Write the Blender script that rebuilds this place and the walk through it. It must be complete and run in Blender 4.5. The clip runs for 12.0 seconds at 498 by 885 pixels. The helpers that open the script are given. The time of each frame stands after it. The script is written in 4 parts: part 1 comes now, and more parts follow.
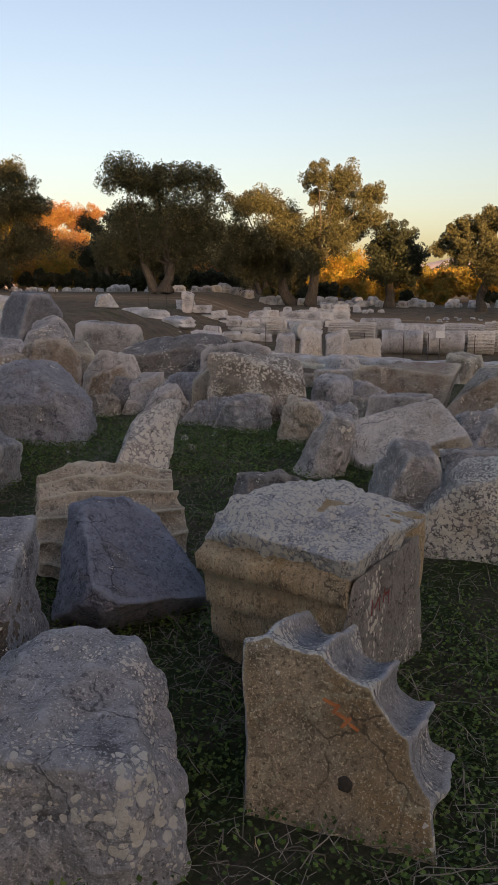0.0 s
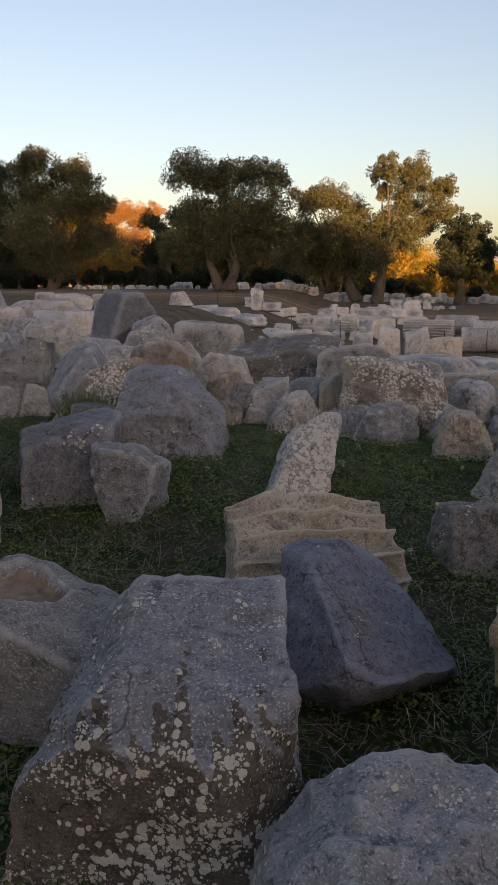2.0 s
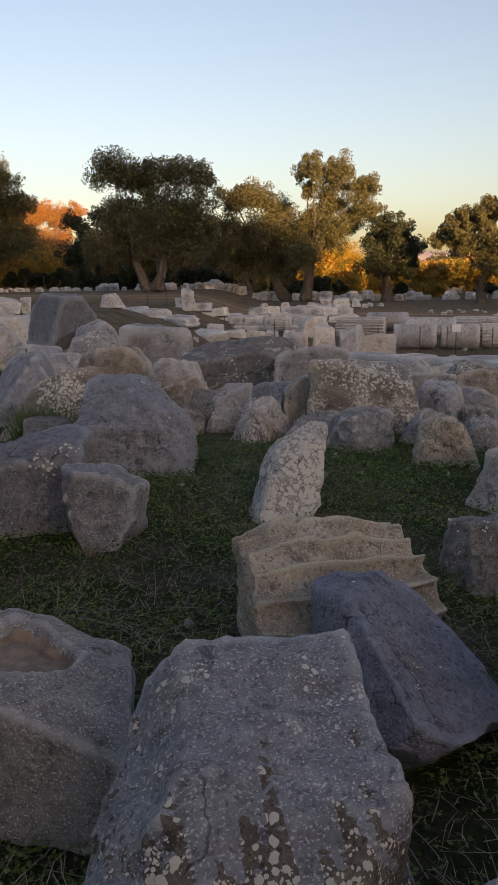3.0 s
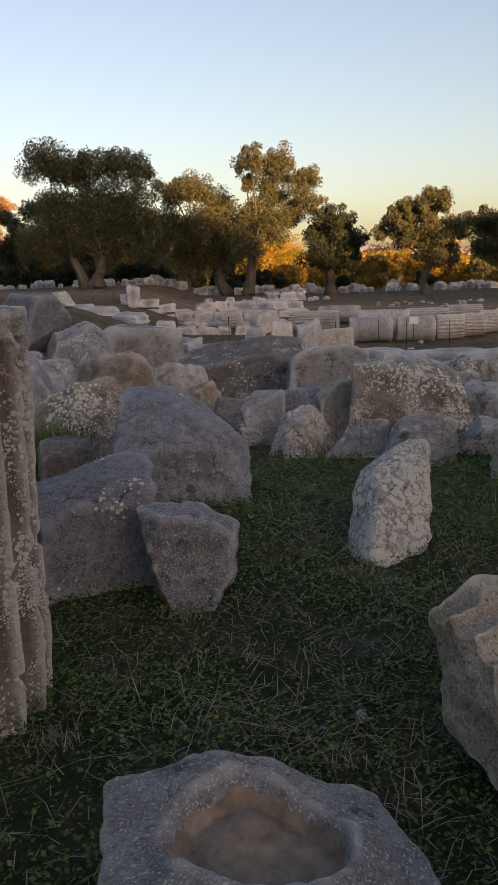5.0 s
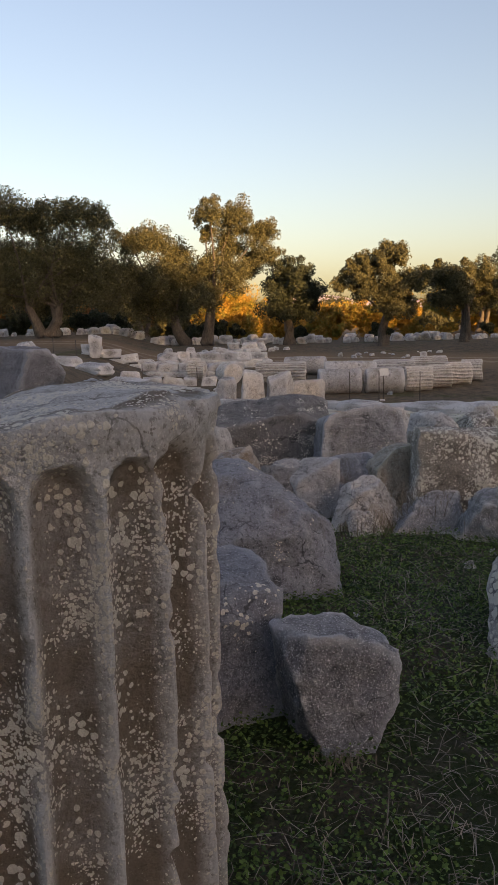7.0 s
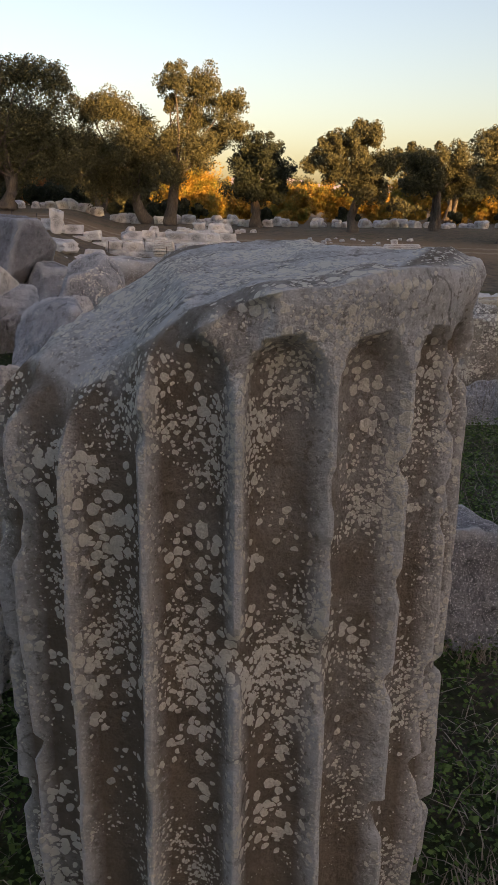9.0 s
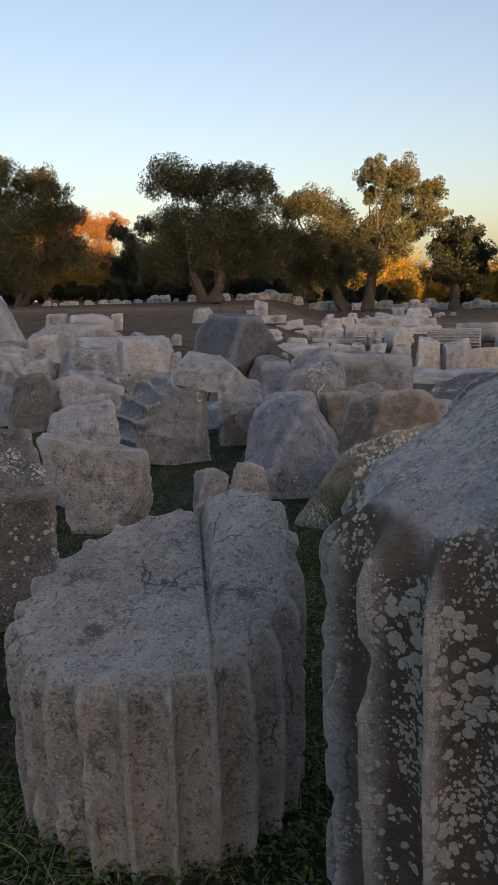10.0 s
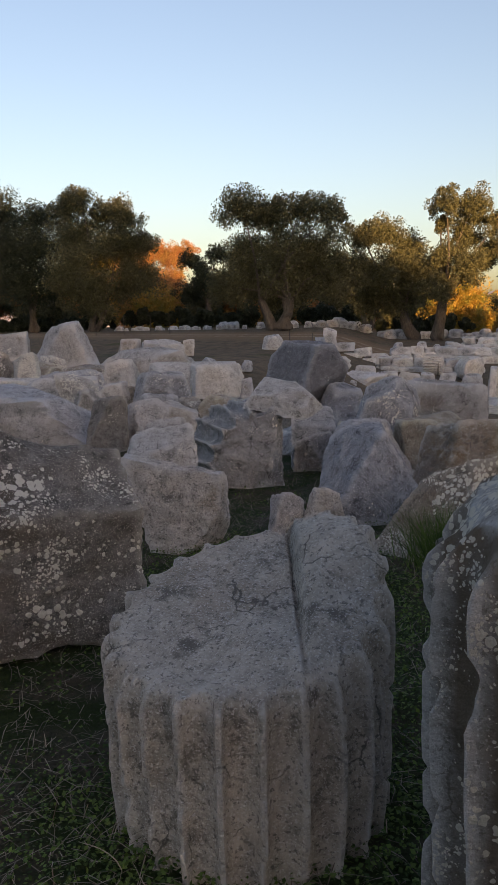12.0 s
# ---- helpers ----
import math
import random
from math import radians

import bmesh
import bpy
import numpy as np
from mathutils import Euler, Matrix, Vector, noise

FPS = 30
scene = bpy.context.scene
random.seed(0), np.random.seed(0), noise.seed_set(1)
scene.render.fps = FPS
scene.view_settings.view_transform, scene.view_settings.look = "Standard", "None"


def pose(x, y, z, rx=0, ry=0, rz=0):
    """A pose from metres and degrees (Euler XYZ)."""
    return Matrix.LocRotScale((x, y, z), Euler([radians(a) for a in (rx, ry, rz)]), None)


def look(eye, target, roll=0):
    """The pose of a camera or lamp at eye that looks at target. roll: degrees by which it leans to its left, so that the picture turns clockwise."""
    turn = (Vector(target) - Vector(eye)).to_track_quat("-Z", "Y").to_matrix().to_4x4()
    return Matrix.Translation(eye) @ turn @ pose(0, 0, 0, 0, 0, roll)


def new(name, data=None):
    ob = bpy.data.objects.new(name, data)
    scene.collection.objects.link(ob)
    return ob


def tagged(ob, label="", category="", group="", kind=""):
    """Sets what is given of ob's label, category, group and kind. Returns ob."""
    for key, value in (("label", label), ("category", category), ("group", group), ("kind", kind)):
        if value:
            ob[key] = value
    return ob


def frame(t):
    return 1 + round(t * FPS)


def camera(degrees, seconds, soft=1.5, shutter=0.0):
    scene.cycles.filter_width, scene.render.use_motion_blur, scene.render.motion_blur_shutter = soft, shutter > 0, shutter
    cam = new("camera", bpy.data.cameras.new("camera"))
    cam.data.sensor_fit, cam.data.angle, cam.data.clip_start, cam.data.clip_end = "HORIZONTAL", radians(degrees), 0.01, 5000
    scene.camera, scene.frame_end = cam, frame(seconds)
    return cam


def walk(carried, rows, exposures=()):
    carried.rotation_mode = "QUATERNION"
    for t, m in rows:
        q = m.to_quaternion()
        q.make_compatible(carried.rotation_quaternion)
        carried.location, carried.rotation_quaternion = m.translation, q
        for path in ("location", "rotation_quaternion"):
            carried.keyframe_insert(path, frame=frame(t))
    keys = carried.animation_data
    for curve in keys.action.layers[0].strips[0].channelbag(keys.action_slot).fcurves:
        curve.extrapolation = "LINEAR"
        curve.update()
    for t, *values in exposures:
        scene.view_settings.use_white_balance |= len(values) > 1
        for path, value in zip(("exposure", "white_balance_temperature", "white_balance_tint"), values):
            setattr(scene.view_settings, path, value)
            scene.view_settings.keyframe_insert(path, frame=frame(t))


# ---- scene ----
cam = camera(35.1, 12.0)

PATH = [
    (0, (0.351, 1.312, 1.453), (0.163, 3.267, 1.074), 0.2),
    (0.5, (0.076, 1.415, 1.457), (-0.064, 3.374, 1.076), 0.5),
    (1, (-0.168, 1.509, 1.472), (-0.318, 3.466, 1.087), -0.8),
    (1.5, (-0.39, 1.763, 1.498), (-0.751, 3.693, 1.115), -2.5),
    (2, (-0.605, 1.953, 1.47), (-0.923, 3.889, 1.083), -0.1),
    (2.5, (-0.836, 2.097, 1.517), (-1.01, 4.052, 1.132), 1.5),
    (3, (-1.044, 2.336, 1.495), (-1.181, 4.293, 1.105), -1.0),
    (3.2, (-1.138, 2.442, 1.511), (-1.26, 4.399, 1.117), -0.9),
    (5, (-2.052, 3.186, 1.538), (-2.021, 5.144, 1.13), -1.9),
    (5.5, (-2.253, 3.377, 1.538), (-2.171, 5.331, 1.12), -0.9),
    (6, (-2.52, 3.553, 1.577), (-2.246, 5.488, 1.153), 0.6),
    (6.5, (-2.719, 3.726, 1.594), (-2.404, 5.659, 1.187), -0.1),
    (7, (-2.935, 3.965, 1.64), (-2.763, 5.936, 1.347), -1.5),
    (7.2, (-3.018, 4.022, 1.649), (-2.9, 5.999, 1.369), -1.5),
    (8.8, (-3.554, 4.251, 1.544), (-3.285, 6.147, 0.966), 0.7),
    (9, (-3.613, 4.317, 1.563), (-3.327, 6.211, 0.991), 0.7),
    (9.5, (-3.802, 4.429, 1.629), (-3.723, 6.353, 1.089), -0.3),
    (10, (-3.931, 4.381, 1.687), (-4.121, 6.337, 1.319), -1.8),
    (10.5, (-3.975, 4.317, 1.696), (-4.166, 6.281, 1.374), -1.7),
    (11, (-3.983, 4.299, 1.693), (-4.153, 6.267, 1.377), -1.1),
    (11.5, (-3.995, 4.298, 1.689), (-4.26, 6.255, 1.376), -1.5),
    (12, (-4.028, 4.295, 1.689), (-4.378, 6.242, 1.391), -1.2),
]
walk(cam, [(t, look(eye, target, roll)) for t, eye, target, roll in PATH], [(0, 1.31, 8050, 29), (7, 1.46, 8050, 29), (9, 1.56, 8150, 29), (10, 1.31, 7550, 27), (12, 1.31, 7550, 27)])

# ---- light ----
SUN_EL, SUN_TRAVEL = 7.0, (-0.5, 0.866)  # low evening sun from behind and to the right
world = bpy.data.worlds.new("evening_sky")
scene.world = world
world.use_nodes = True
wn, wl = world.node_tree.nodes, world.node_tree.links
sky = wn.new("ShaderNodeTexSky")
sky.sky_type, sky.sun_disc = "NISHITA", False
sky.sun_elevation = radians(SUN_EL)
sky.sun_rotation = math.atan2(-SUN_TRAVEL[0], -SUN_TRAVEL[1])
sky.altitude, sky.air_density, sky.dust_density, sky.ozone_density = 50, 1.0, 2.4, 1.8
wl.new(sky.outputs[0], wn["Background"].inputs[0])
wn["Background"].inputs[1].default_value = 0.135
sun_data = bpy.data.lights.new("sun", "SUN")
sun_data.energy, sun_data.angle, sun_data.color = 5.0, radians(0.6), (1.0, 0.66, 0.28)
sun = new("sun", sun_data)
sun.matrix_world = look((0, 0, 60), (SUN_TRAVEL[0], SUN_TRAVEL[1], 60 - math.tan(radians(SUN_EL))))


# ---- shape helpers ----
def smooth(a, b, v):
    v = min(max((v - a) / (b - a), 0.0), 1.0)
    return v * v * (3 - 2 * v)


PROFILE = ((14, 0.0), (18, -0.42), (22, -0.85), (33, -1.4), (43, -0.4), (52, 0.1), (60, 0.35), (90, 0.6))
NEAR_Y, NEAR_Z = (4.5, 5.5, 6.5, 8.0, 9.2), (-0.19, -0.155, -0.10, -0.03, 0.0)  # the field dips towards the path


def ground_height(x, y):
    """The lie of the land: level among the rubble, a hollow at the temple, a rise under the olives and to the west."""
    z = 0.0
    for (a, za), (b, zb) in zip(PROFILE, PROFILE[1:]):
        if y > a:
            z = za + (zb - za) * min((y - a) / (b - a), 1.0)
    west = smooth(-3.5, -8, x)
    near = float(np.interp(y, NEAR_Y, NEAR_Z))
    return near + z * (1 - west * smooth(40, 30, y)) + 0.95 * west * smooth(12, 34, y)


LATTICE = np.random.RandomState(5).rand(32, 32, 32) * 2 - 1


def lumps(p, scale, shift=0.0):
    """Smooth value noise in -1..1 at points p (n x 3)."""
    q = np.asarray(p) * scale + shift
    i = np.floor(q).astype(int)
    f = q - i
    f = f * f * (3 - 2 * f)
    out = np.zeros(len(q))
    for a in (0, 1):
        for b in (0, 1):
            for c in (0, 1):
                wgt = (f[:, 0] if a else 1 - f[:, 0]) * (f[:, 1] if b else 1 - f[:, 1]) * (f[:, 2] if c else 1 - f[:, 2])
                out += wgt * LATTICE[(i[:, 0] + a) % 32, (i[:, 1] + b) % 32, (i[:, 2] + c) % 32]
    return out


def mesh_from(name, verts, faces, mat, smooth_shade=True, sharp=0):
    me = bpy.data.meshes.new(name)
    me.from_pydata([tuple(v) for v in verts], [], faces)
    if smooth_shade:
        me.polygons.foreach_set("use_smooth", [True] * len(me.polygons))
    if mat:
        me.materials.append(mat)
    me.update()
    if sharp:
        me.set_sharp_from_angle(angle=radians(sharp))
    return me


def strips(name, verts, per, mat):
    """One mesh of many small loose polygons, each of `per` corners."""
    n = len(verts) // per
    me = bpy.data.meshes.new(name)
    me.vertices.add(len(verts))
    me.vertices.foreach_set("co", np.asarray(verts, dtype=np.float32).ravel())
    me.loops.add(len(verts))
    me.loops.foreach_set("vertex_index", np.arange(len(verts), dtype=np.int32))
    me.polygons.add(n)
    me.polygons.foreach_set("loop_start", np.arange(0, len(verts), per, dtype=np.int32))
    me.materials.append(mat)
    me.update(calc_edges=True)
    return me


def part(name, me, parent, label=""):
    ob = new(name, me)
    ob.parent = parent
    return tagged(ob, label)


SPHERES = {}


def sphere(level):
    if level not in SPHERES:
        bm = bmesh.new()
        bmesh.ops.create_icosphere(bm, subdivisions=level, radius=1)
        bm.verts.ensure_lookup_table()
        SPHERES[level] = (np.array([v.co[:] for v in bm.verts]), [[v.index for v in f.verts] for f in bm.faces])
        bm.free()
    return SPHERES[level]


# ---- materials ----
def node_mat(name):
    m = bpy.data.materials.new(name)
    m.use_nodes = True
    t = m.node_tree
    bsdf = t.nodes["Principled BSDF"]
    return m, t.nodes, t.links, bsdf


def ramp(nodes, links, src, stops):
    r = nodes.new("ShaderNodeValToRGB")
    while len(r.color_ramp.elements) < len(stops):
        r.color_ramp.elements.new(0.5)
    for e, (pos, col) in zip(r.color_ramp.elements, stops):
        e.position, e.color = pos, (*col, 1) if len(col) == 3 else col
    links.new(src, r.inputs[0])
    return r.outputs[0]


def grey_ramp(nodes, links, src, a, b, lo=0.0, hi=1.0):
    return ramp(nodes, links, src, ((a, (lo,) * 3), (b, (hi,) * 3)))


def noise_tex(nodes, links, coord, scale, detail=4.0, rough=0.6):
    n = nodes.new("ShaderNodeTexNoise")
    n.inputs["Scale"].default_value, n.inputs["Detail"].default_value, n.inputs["Roughness"].default_value = scale, detail, rough
    links.new(coord, n.inputs["Vector"])
    return n.outputs["Fac"]


def mix(nodes, links, fac, a, b, blend="MIX"):
    m = nodes.new("ShaderNodeMix")
    m.data_type, m.blend_type = "RGBA", blend
    for sock, v in ((m.inputs[0], fac), (m.inputs[6], a), (m.inputs[7], b)):
        if isinstance(v, (int, float)):
            sock.default_value = v
        elif isinstance(v, tuple):
            sock.default_value = (*v, 1)
        else:
            links.new(v, sock)
    return m.outputs[2]


def maths(nodes, links, op, a, b):
    m = nodes.new("ShaderNodeMath")
    m.operation = op
    for sock, v in zip(m.inputs, (a, b)):
        if isinstance(v, (int, float)):
            sock.default_value = v
        else:
            links.new(v, sock)
    return m.outputs[0]


def object_coord(nodes, links, spread=40.0):
    tc, info = nodes.new("ShaderNodeTexCoord"), nodes.new("ShaderNodeObjectInfo")
    off = nodes.new("ShaderNodeVectorMath")
    off.operation = "MULTIPLY_ADD"
    off.inputs[1].default_value = (1, 1, 1)
    comb = nodes.new("ShaderNodeCombineXYZ")
    for k in range(3):
        links.new(maths(nodes, links, "MULTIPLY", info.outputs["Random"], spread * (1 + 0.37 * k)), comb.inputs[k])
    links.new(tc.outputs["Object"], off.inputs[0])
    links.new(comb.outputs[0], off.inputs[2])
    return off.outputs[0], info.outputs["Random"]


# base colour, stain colour, amount of stain
STONES = {
    "grey": ((0.50, 0.495, 0.485), (0.36, 0.31, 0.25), 0.24),
    "blue": ((0.42, 0.43, 0.45), (0.34, 0.28, 0.20), 0.10),
    "slate": ((0.30, 0.315, 0.35), (0.30, 0.25, 0.19), 0.10),
    "navy": ((0.23, 0.26, 0.335), (0.24, 0.20, 0.15), 0.08),
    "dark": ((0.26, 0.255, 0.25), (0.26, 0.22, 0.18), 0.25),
    "warm": ((0.53, 0.47, 0.395), (0.36, 0.27, 0.17), 0.40),
    "pale": ((0.56, 0.54, 0.51), (0.40, 0.35, 0.28), 0.32),
    "white": ((0.46, 0.455, 0.45), (0.20, 0.20, 0.20), 0.30),
    "spotted": ((0.36, 0.335, 0.30), (0.22, 0.155, 0.10), 0.45),
    "ochre": ((0.48, 0.45, 0.42), (0.46, 0.30, 0.15), 0.65),
    "red": ((0.50, 0.44, 0.37), (0.42, 0.24, 0.16), 0.45),
    # brown crust; an upright face's dimmer light is put into its colour
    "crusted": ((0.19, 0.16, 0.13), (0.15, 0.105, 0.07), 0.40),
    "drum": ((0.54, 0.52, 0.49), (0.36, 0.30, 0.23), 0.24),
    "shaft": ((0.72, 0.69, 0.64), (0.44, 0.37, 0.29), 0.26),
    "tan": ((0.50, 0.41, 0.29), (0.54, 0.34, 0.14), 0.45),
}
MADE = {}


def stone_mat(kind, lichen=0.0, spot=1.0, groove=0.0):
    """groove: the radius of a fluted shaft whose channels are coloured dark brown."""
    key = (kind, lichen, spot, groove)
    if key in MADE:
        return MADE[key]
    base, stain, amount = STONES[kind]
    m, n, l, bsdf = node_mat("stone_" + kind)
    co, rnd = object_coord(n, l)
    big, mid, fine = noise_tex(n, l, co, 2.2, 3), noise_tex(n, l, co, 11, 6, 0.65), noise_tex(n, l, co, 75, 3, 0.7)
    tone = mix(n, l, grey_ramp(n, l, mid, 0.3, 0.72), tuple(c * 0.50 for c in base), tuple(min(c * 1.35, 0.8) for c in base))
    tone = mix(n, l, grey_ramp(n, l, fine, 0.35, 0.7, 0.0, 0.55), tone, tuple(min(c * 1.45, 0.75) for c in base))
    tone = mix(n, l, grey_ramp(n, l, big, 0.62 - amount * 0.4, 0.8 - amount * 0.2, 0.0, 0.85), tone, mix(n, l, mid, stain, tuple(c * 0.6 for c in stain)))
    # dark weathering streaks and pits
    streak = noise_tex(n, l, co, 5.0, 8, 0.75)
    tone = mix(n, l, grey_ramp(n, l, streak, 0.55, 0.64, 0.0, 0.85), tone, tuple(c * 0.30 for c in base))
    # thin pale veins
    vein = maths(n, l, "ABSOLUTE", maths(n, l, "SUBTRACT", noise_tex(n, l, co, 1.7, 5, 0.55), 0.5), 0)
    tone = mix(n, l, grey_ramp(n, l, vein, 0.0, 0.012, 0.5, 0.0), tone, tuple(min(c * 1.7, 0.7) for c in base))
    shade = n.new("ShaderNodeMath")
    shade.operation = "FRACT"
    l.new(maths(n, l, "MULTIPLY", rnd, 7.31), shade.inputs[0])
    hue = mix(n, l, rnd, (0.92, 0.95, 1.0), (1.03, 1.0, 0.96))
    if kind not in ("drum", "shaft", "crusted"):  # stones of the rubble differ from one another
        hue = mix(n, l, 1.0, hue, mix(n, l, shade.outputs[0], (0.58, 0.58, 0.60), (1.22, 1.19, 1.16)), "MULTIPLY")
    tone = mix(n, l, 1.0, tone, hue, "MULTIPLY")
    # crisp pale grains, dark pits and small rusty flecks
    grain = noise_tex(n, l, co, 130, 2, 0.5)
    tone = mix(n, l, grey_ramp(n, l, grain, 0.58, 0.63, 0.0, 0.75), tone, tuple(min(c * 1.75, 0.8) for c in base))
    pits = noise_tex(n, l, co, 52, 5, 0.7)
    tone = mix(n, l, grey_ramp(n, l, pits, 0.56, 0.61, 0.0, 0.85), tone, tuple(c * 0.38 for c in base))
    # a few thin dark cracks
    crack = n.new("ShaderNodeTexVoronoi")
    crack.feature = "DISTANCE_TO_EDGE"
    crack.inputs["Scale"].default_value = 3.2
    bent = n.new("ShaderNodeVectorMath")
    bent.operation = "MULTIPLY_ADD"
    bend = n.new("ShaderNodeTexNoise")
    bend.inputs["Scale"].default_value, bend.inputs["Detail"].default_value = 6, 6
    l.new(co, bend.inputs["Vector"])
    l.new(bend.outputs["Color"], bent.inputs[0])
    bent.inputs[1].default_value = (0.22, 0.22, 0.22)
    l.new(co, bent.inputs[2])
    l.new(bent.outputs[0], crack.inputs["Vector"])
    line = maths(n, l, "MULTIPLY", grey_ramp(n, l, crack.outputs["Distance"], 0.006, 0.016, 1.0, 0.0), grey_ramp(n, l, noise_tex(n, l, co, 2.9, 2), 0.52, 0.60, 0.0, 0.8))
    tone = mix(n, l, line, tone, tuple(c * 0.22 for c in base))
    # worn pale edges
    geo = n.new("ShaderNodeNewGeometry")
    tone = mix(n, l, grey_ramp(n, l, maths(n, l, "ADD", geo.outputs["Pointiness"], maths(n, l, "MULTIPLY", mid, 0.02)), 0.525, 0.575, 0.0, 0.6), tone, tuple(min(c * 1.6, 0.75) for c in base))
    if groove:
        tc = n.new("ShaderNodeTexCoord")
        flat = n.new("ShaderNodeVectorMath")
        flat.operation = "MULTIPLY"
        flat.inputs[1].default_value = (1, 1, 0)
        l.new(tc.outputs["Object"], flat.inputs[0])
        size = n.new("ShaderNodeVectorMath")
        size.operation = "LENGTH"
        l.new(flat.outputs[0], size.inputs[0])
        inset = maths(n, l, "MULTIPLY", maths(n, l, "SUBTRACT", groove - 0.012, size.outputs["Value"]), 30.0)
        inset = maths(n, l, "MULTIPLY", grey_ramp(n, l, inset, 0.0, 1.0), grey_ramp(n, l, size.outputs["Value"], groove - 0.10, groove - 0.085))
        channel_brown = maths(n, l, "MULTIPLY", inset, grey_ramp(n, l, big, 0.34, 0.52, 0.55, 0.95))
        tone = mix(n, l, channel_brown, tone, mix(n, l, mid, (0.10, 0.075, 0.055), (0.31, 0.25, 0.19)))
    craggy = noise_tex(n, l, co, 24, 10, 0.75)
    rough_bump = maths(n, l, "ADD", maths(n, l, "ADD", maths(n, l, "MULTIPLY", mid, 0.8), maths(n, l, "MULTIPLY", craggy, 0.6)), maths(n, l, "MULTIPLY", fine, 0.25))
    # crusts of lichen: round spots that run together where they are many
    if lichen >= 0:
        warp = n.new("ShaderNodeVectorMath")
        warp.operation = "MULTIPLY_ADD"
        wob = n.new("ShaderNodeTexNoise")
        wob.inputs["Scale"].default_value = 40
        l.new(co, wob.inputs["Vector"])
        l.new(wob.outputs["Color"], warp.inputs[0])
        warp.inputs[1].default_value = (0.02, 0.02, 0.02)
        l.new(co, warp.inputs[2])
        total = None
        for scale, gain, seed in ((34.0 / spot, 0.62, 3.1), (80.0 / spot, 0.6, 5.7)):
            vor = n.new("ShaderNodeTexVoronoi")
            vor.inputs["Scale"].default_value = scale
            l.new(warp.outputs[0], vor.inputs["Vector"])
            patch = noise_tex(n, l, co, seed * 0.7, 4, 0.6)
            reach = maths(n, l, "MULTIPLY", maths(n, l, "SUBTRACT", patch, 0.61 - 0.28 * lichen), gain * 6.0)
            own = n.new("ShaderNodeSeparateColor")
            l.new(vor.outputs["Color"], own.inputs[0])
            reach = maths(n, l, "MULTIPLY", reach, maths(n, l, "ADD", maths(n, l, "MULTIPLY", own.outputs[0], 1.1), 0.25))
            spots = maths(n, l, "MULTIPLY", maths(n, l, "SUBTRACT", maths(n, l, "MINIMUM", reach, 0.62), vor.outputs["Distance"]), 24.0)
            spots = grey_ramp(n, l, spots, 0.0, 1.0)
            total = spots if total is None else maths(n, l, "MAXIMUM", total, spots)
        crust = mix(n, l, fine, (0.74, 0.71, 0.64), (0.90, 0.88, 0.81))
        tone = mix(n, l, total, tone, crust)
        rough_bump = maths(n, l, "ADD", rough_bump, maths(n, l, "MULTIPLY", total, 0.12))
    l.new(tone, bsdf.inputs["Base Color"])
    bsdf.inputs["Roughness"].default_value = 0.88
    bsdf.inputs["Specular IOR Level"].default_value = 0.25
    bump = n.new("ShaderNodeBump")
    bump.inputs["Strength"].default_value, bump.inputs["Distance"].default_value = 1.0, 0.07
    l.new(rough_bump, bump.inputs["Height"])
    l.new(bump.outputs[0], bsdf.inputs["Normal"])
    MADE[key] = m
    return m


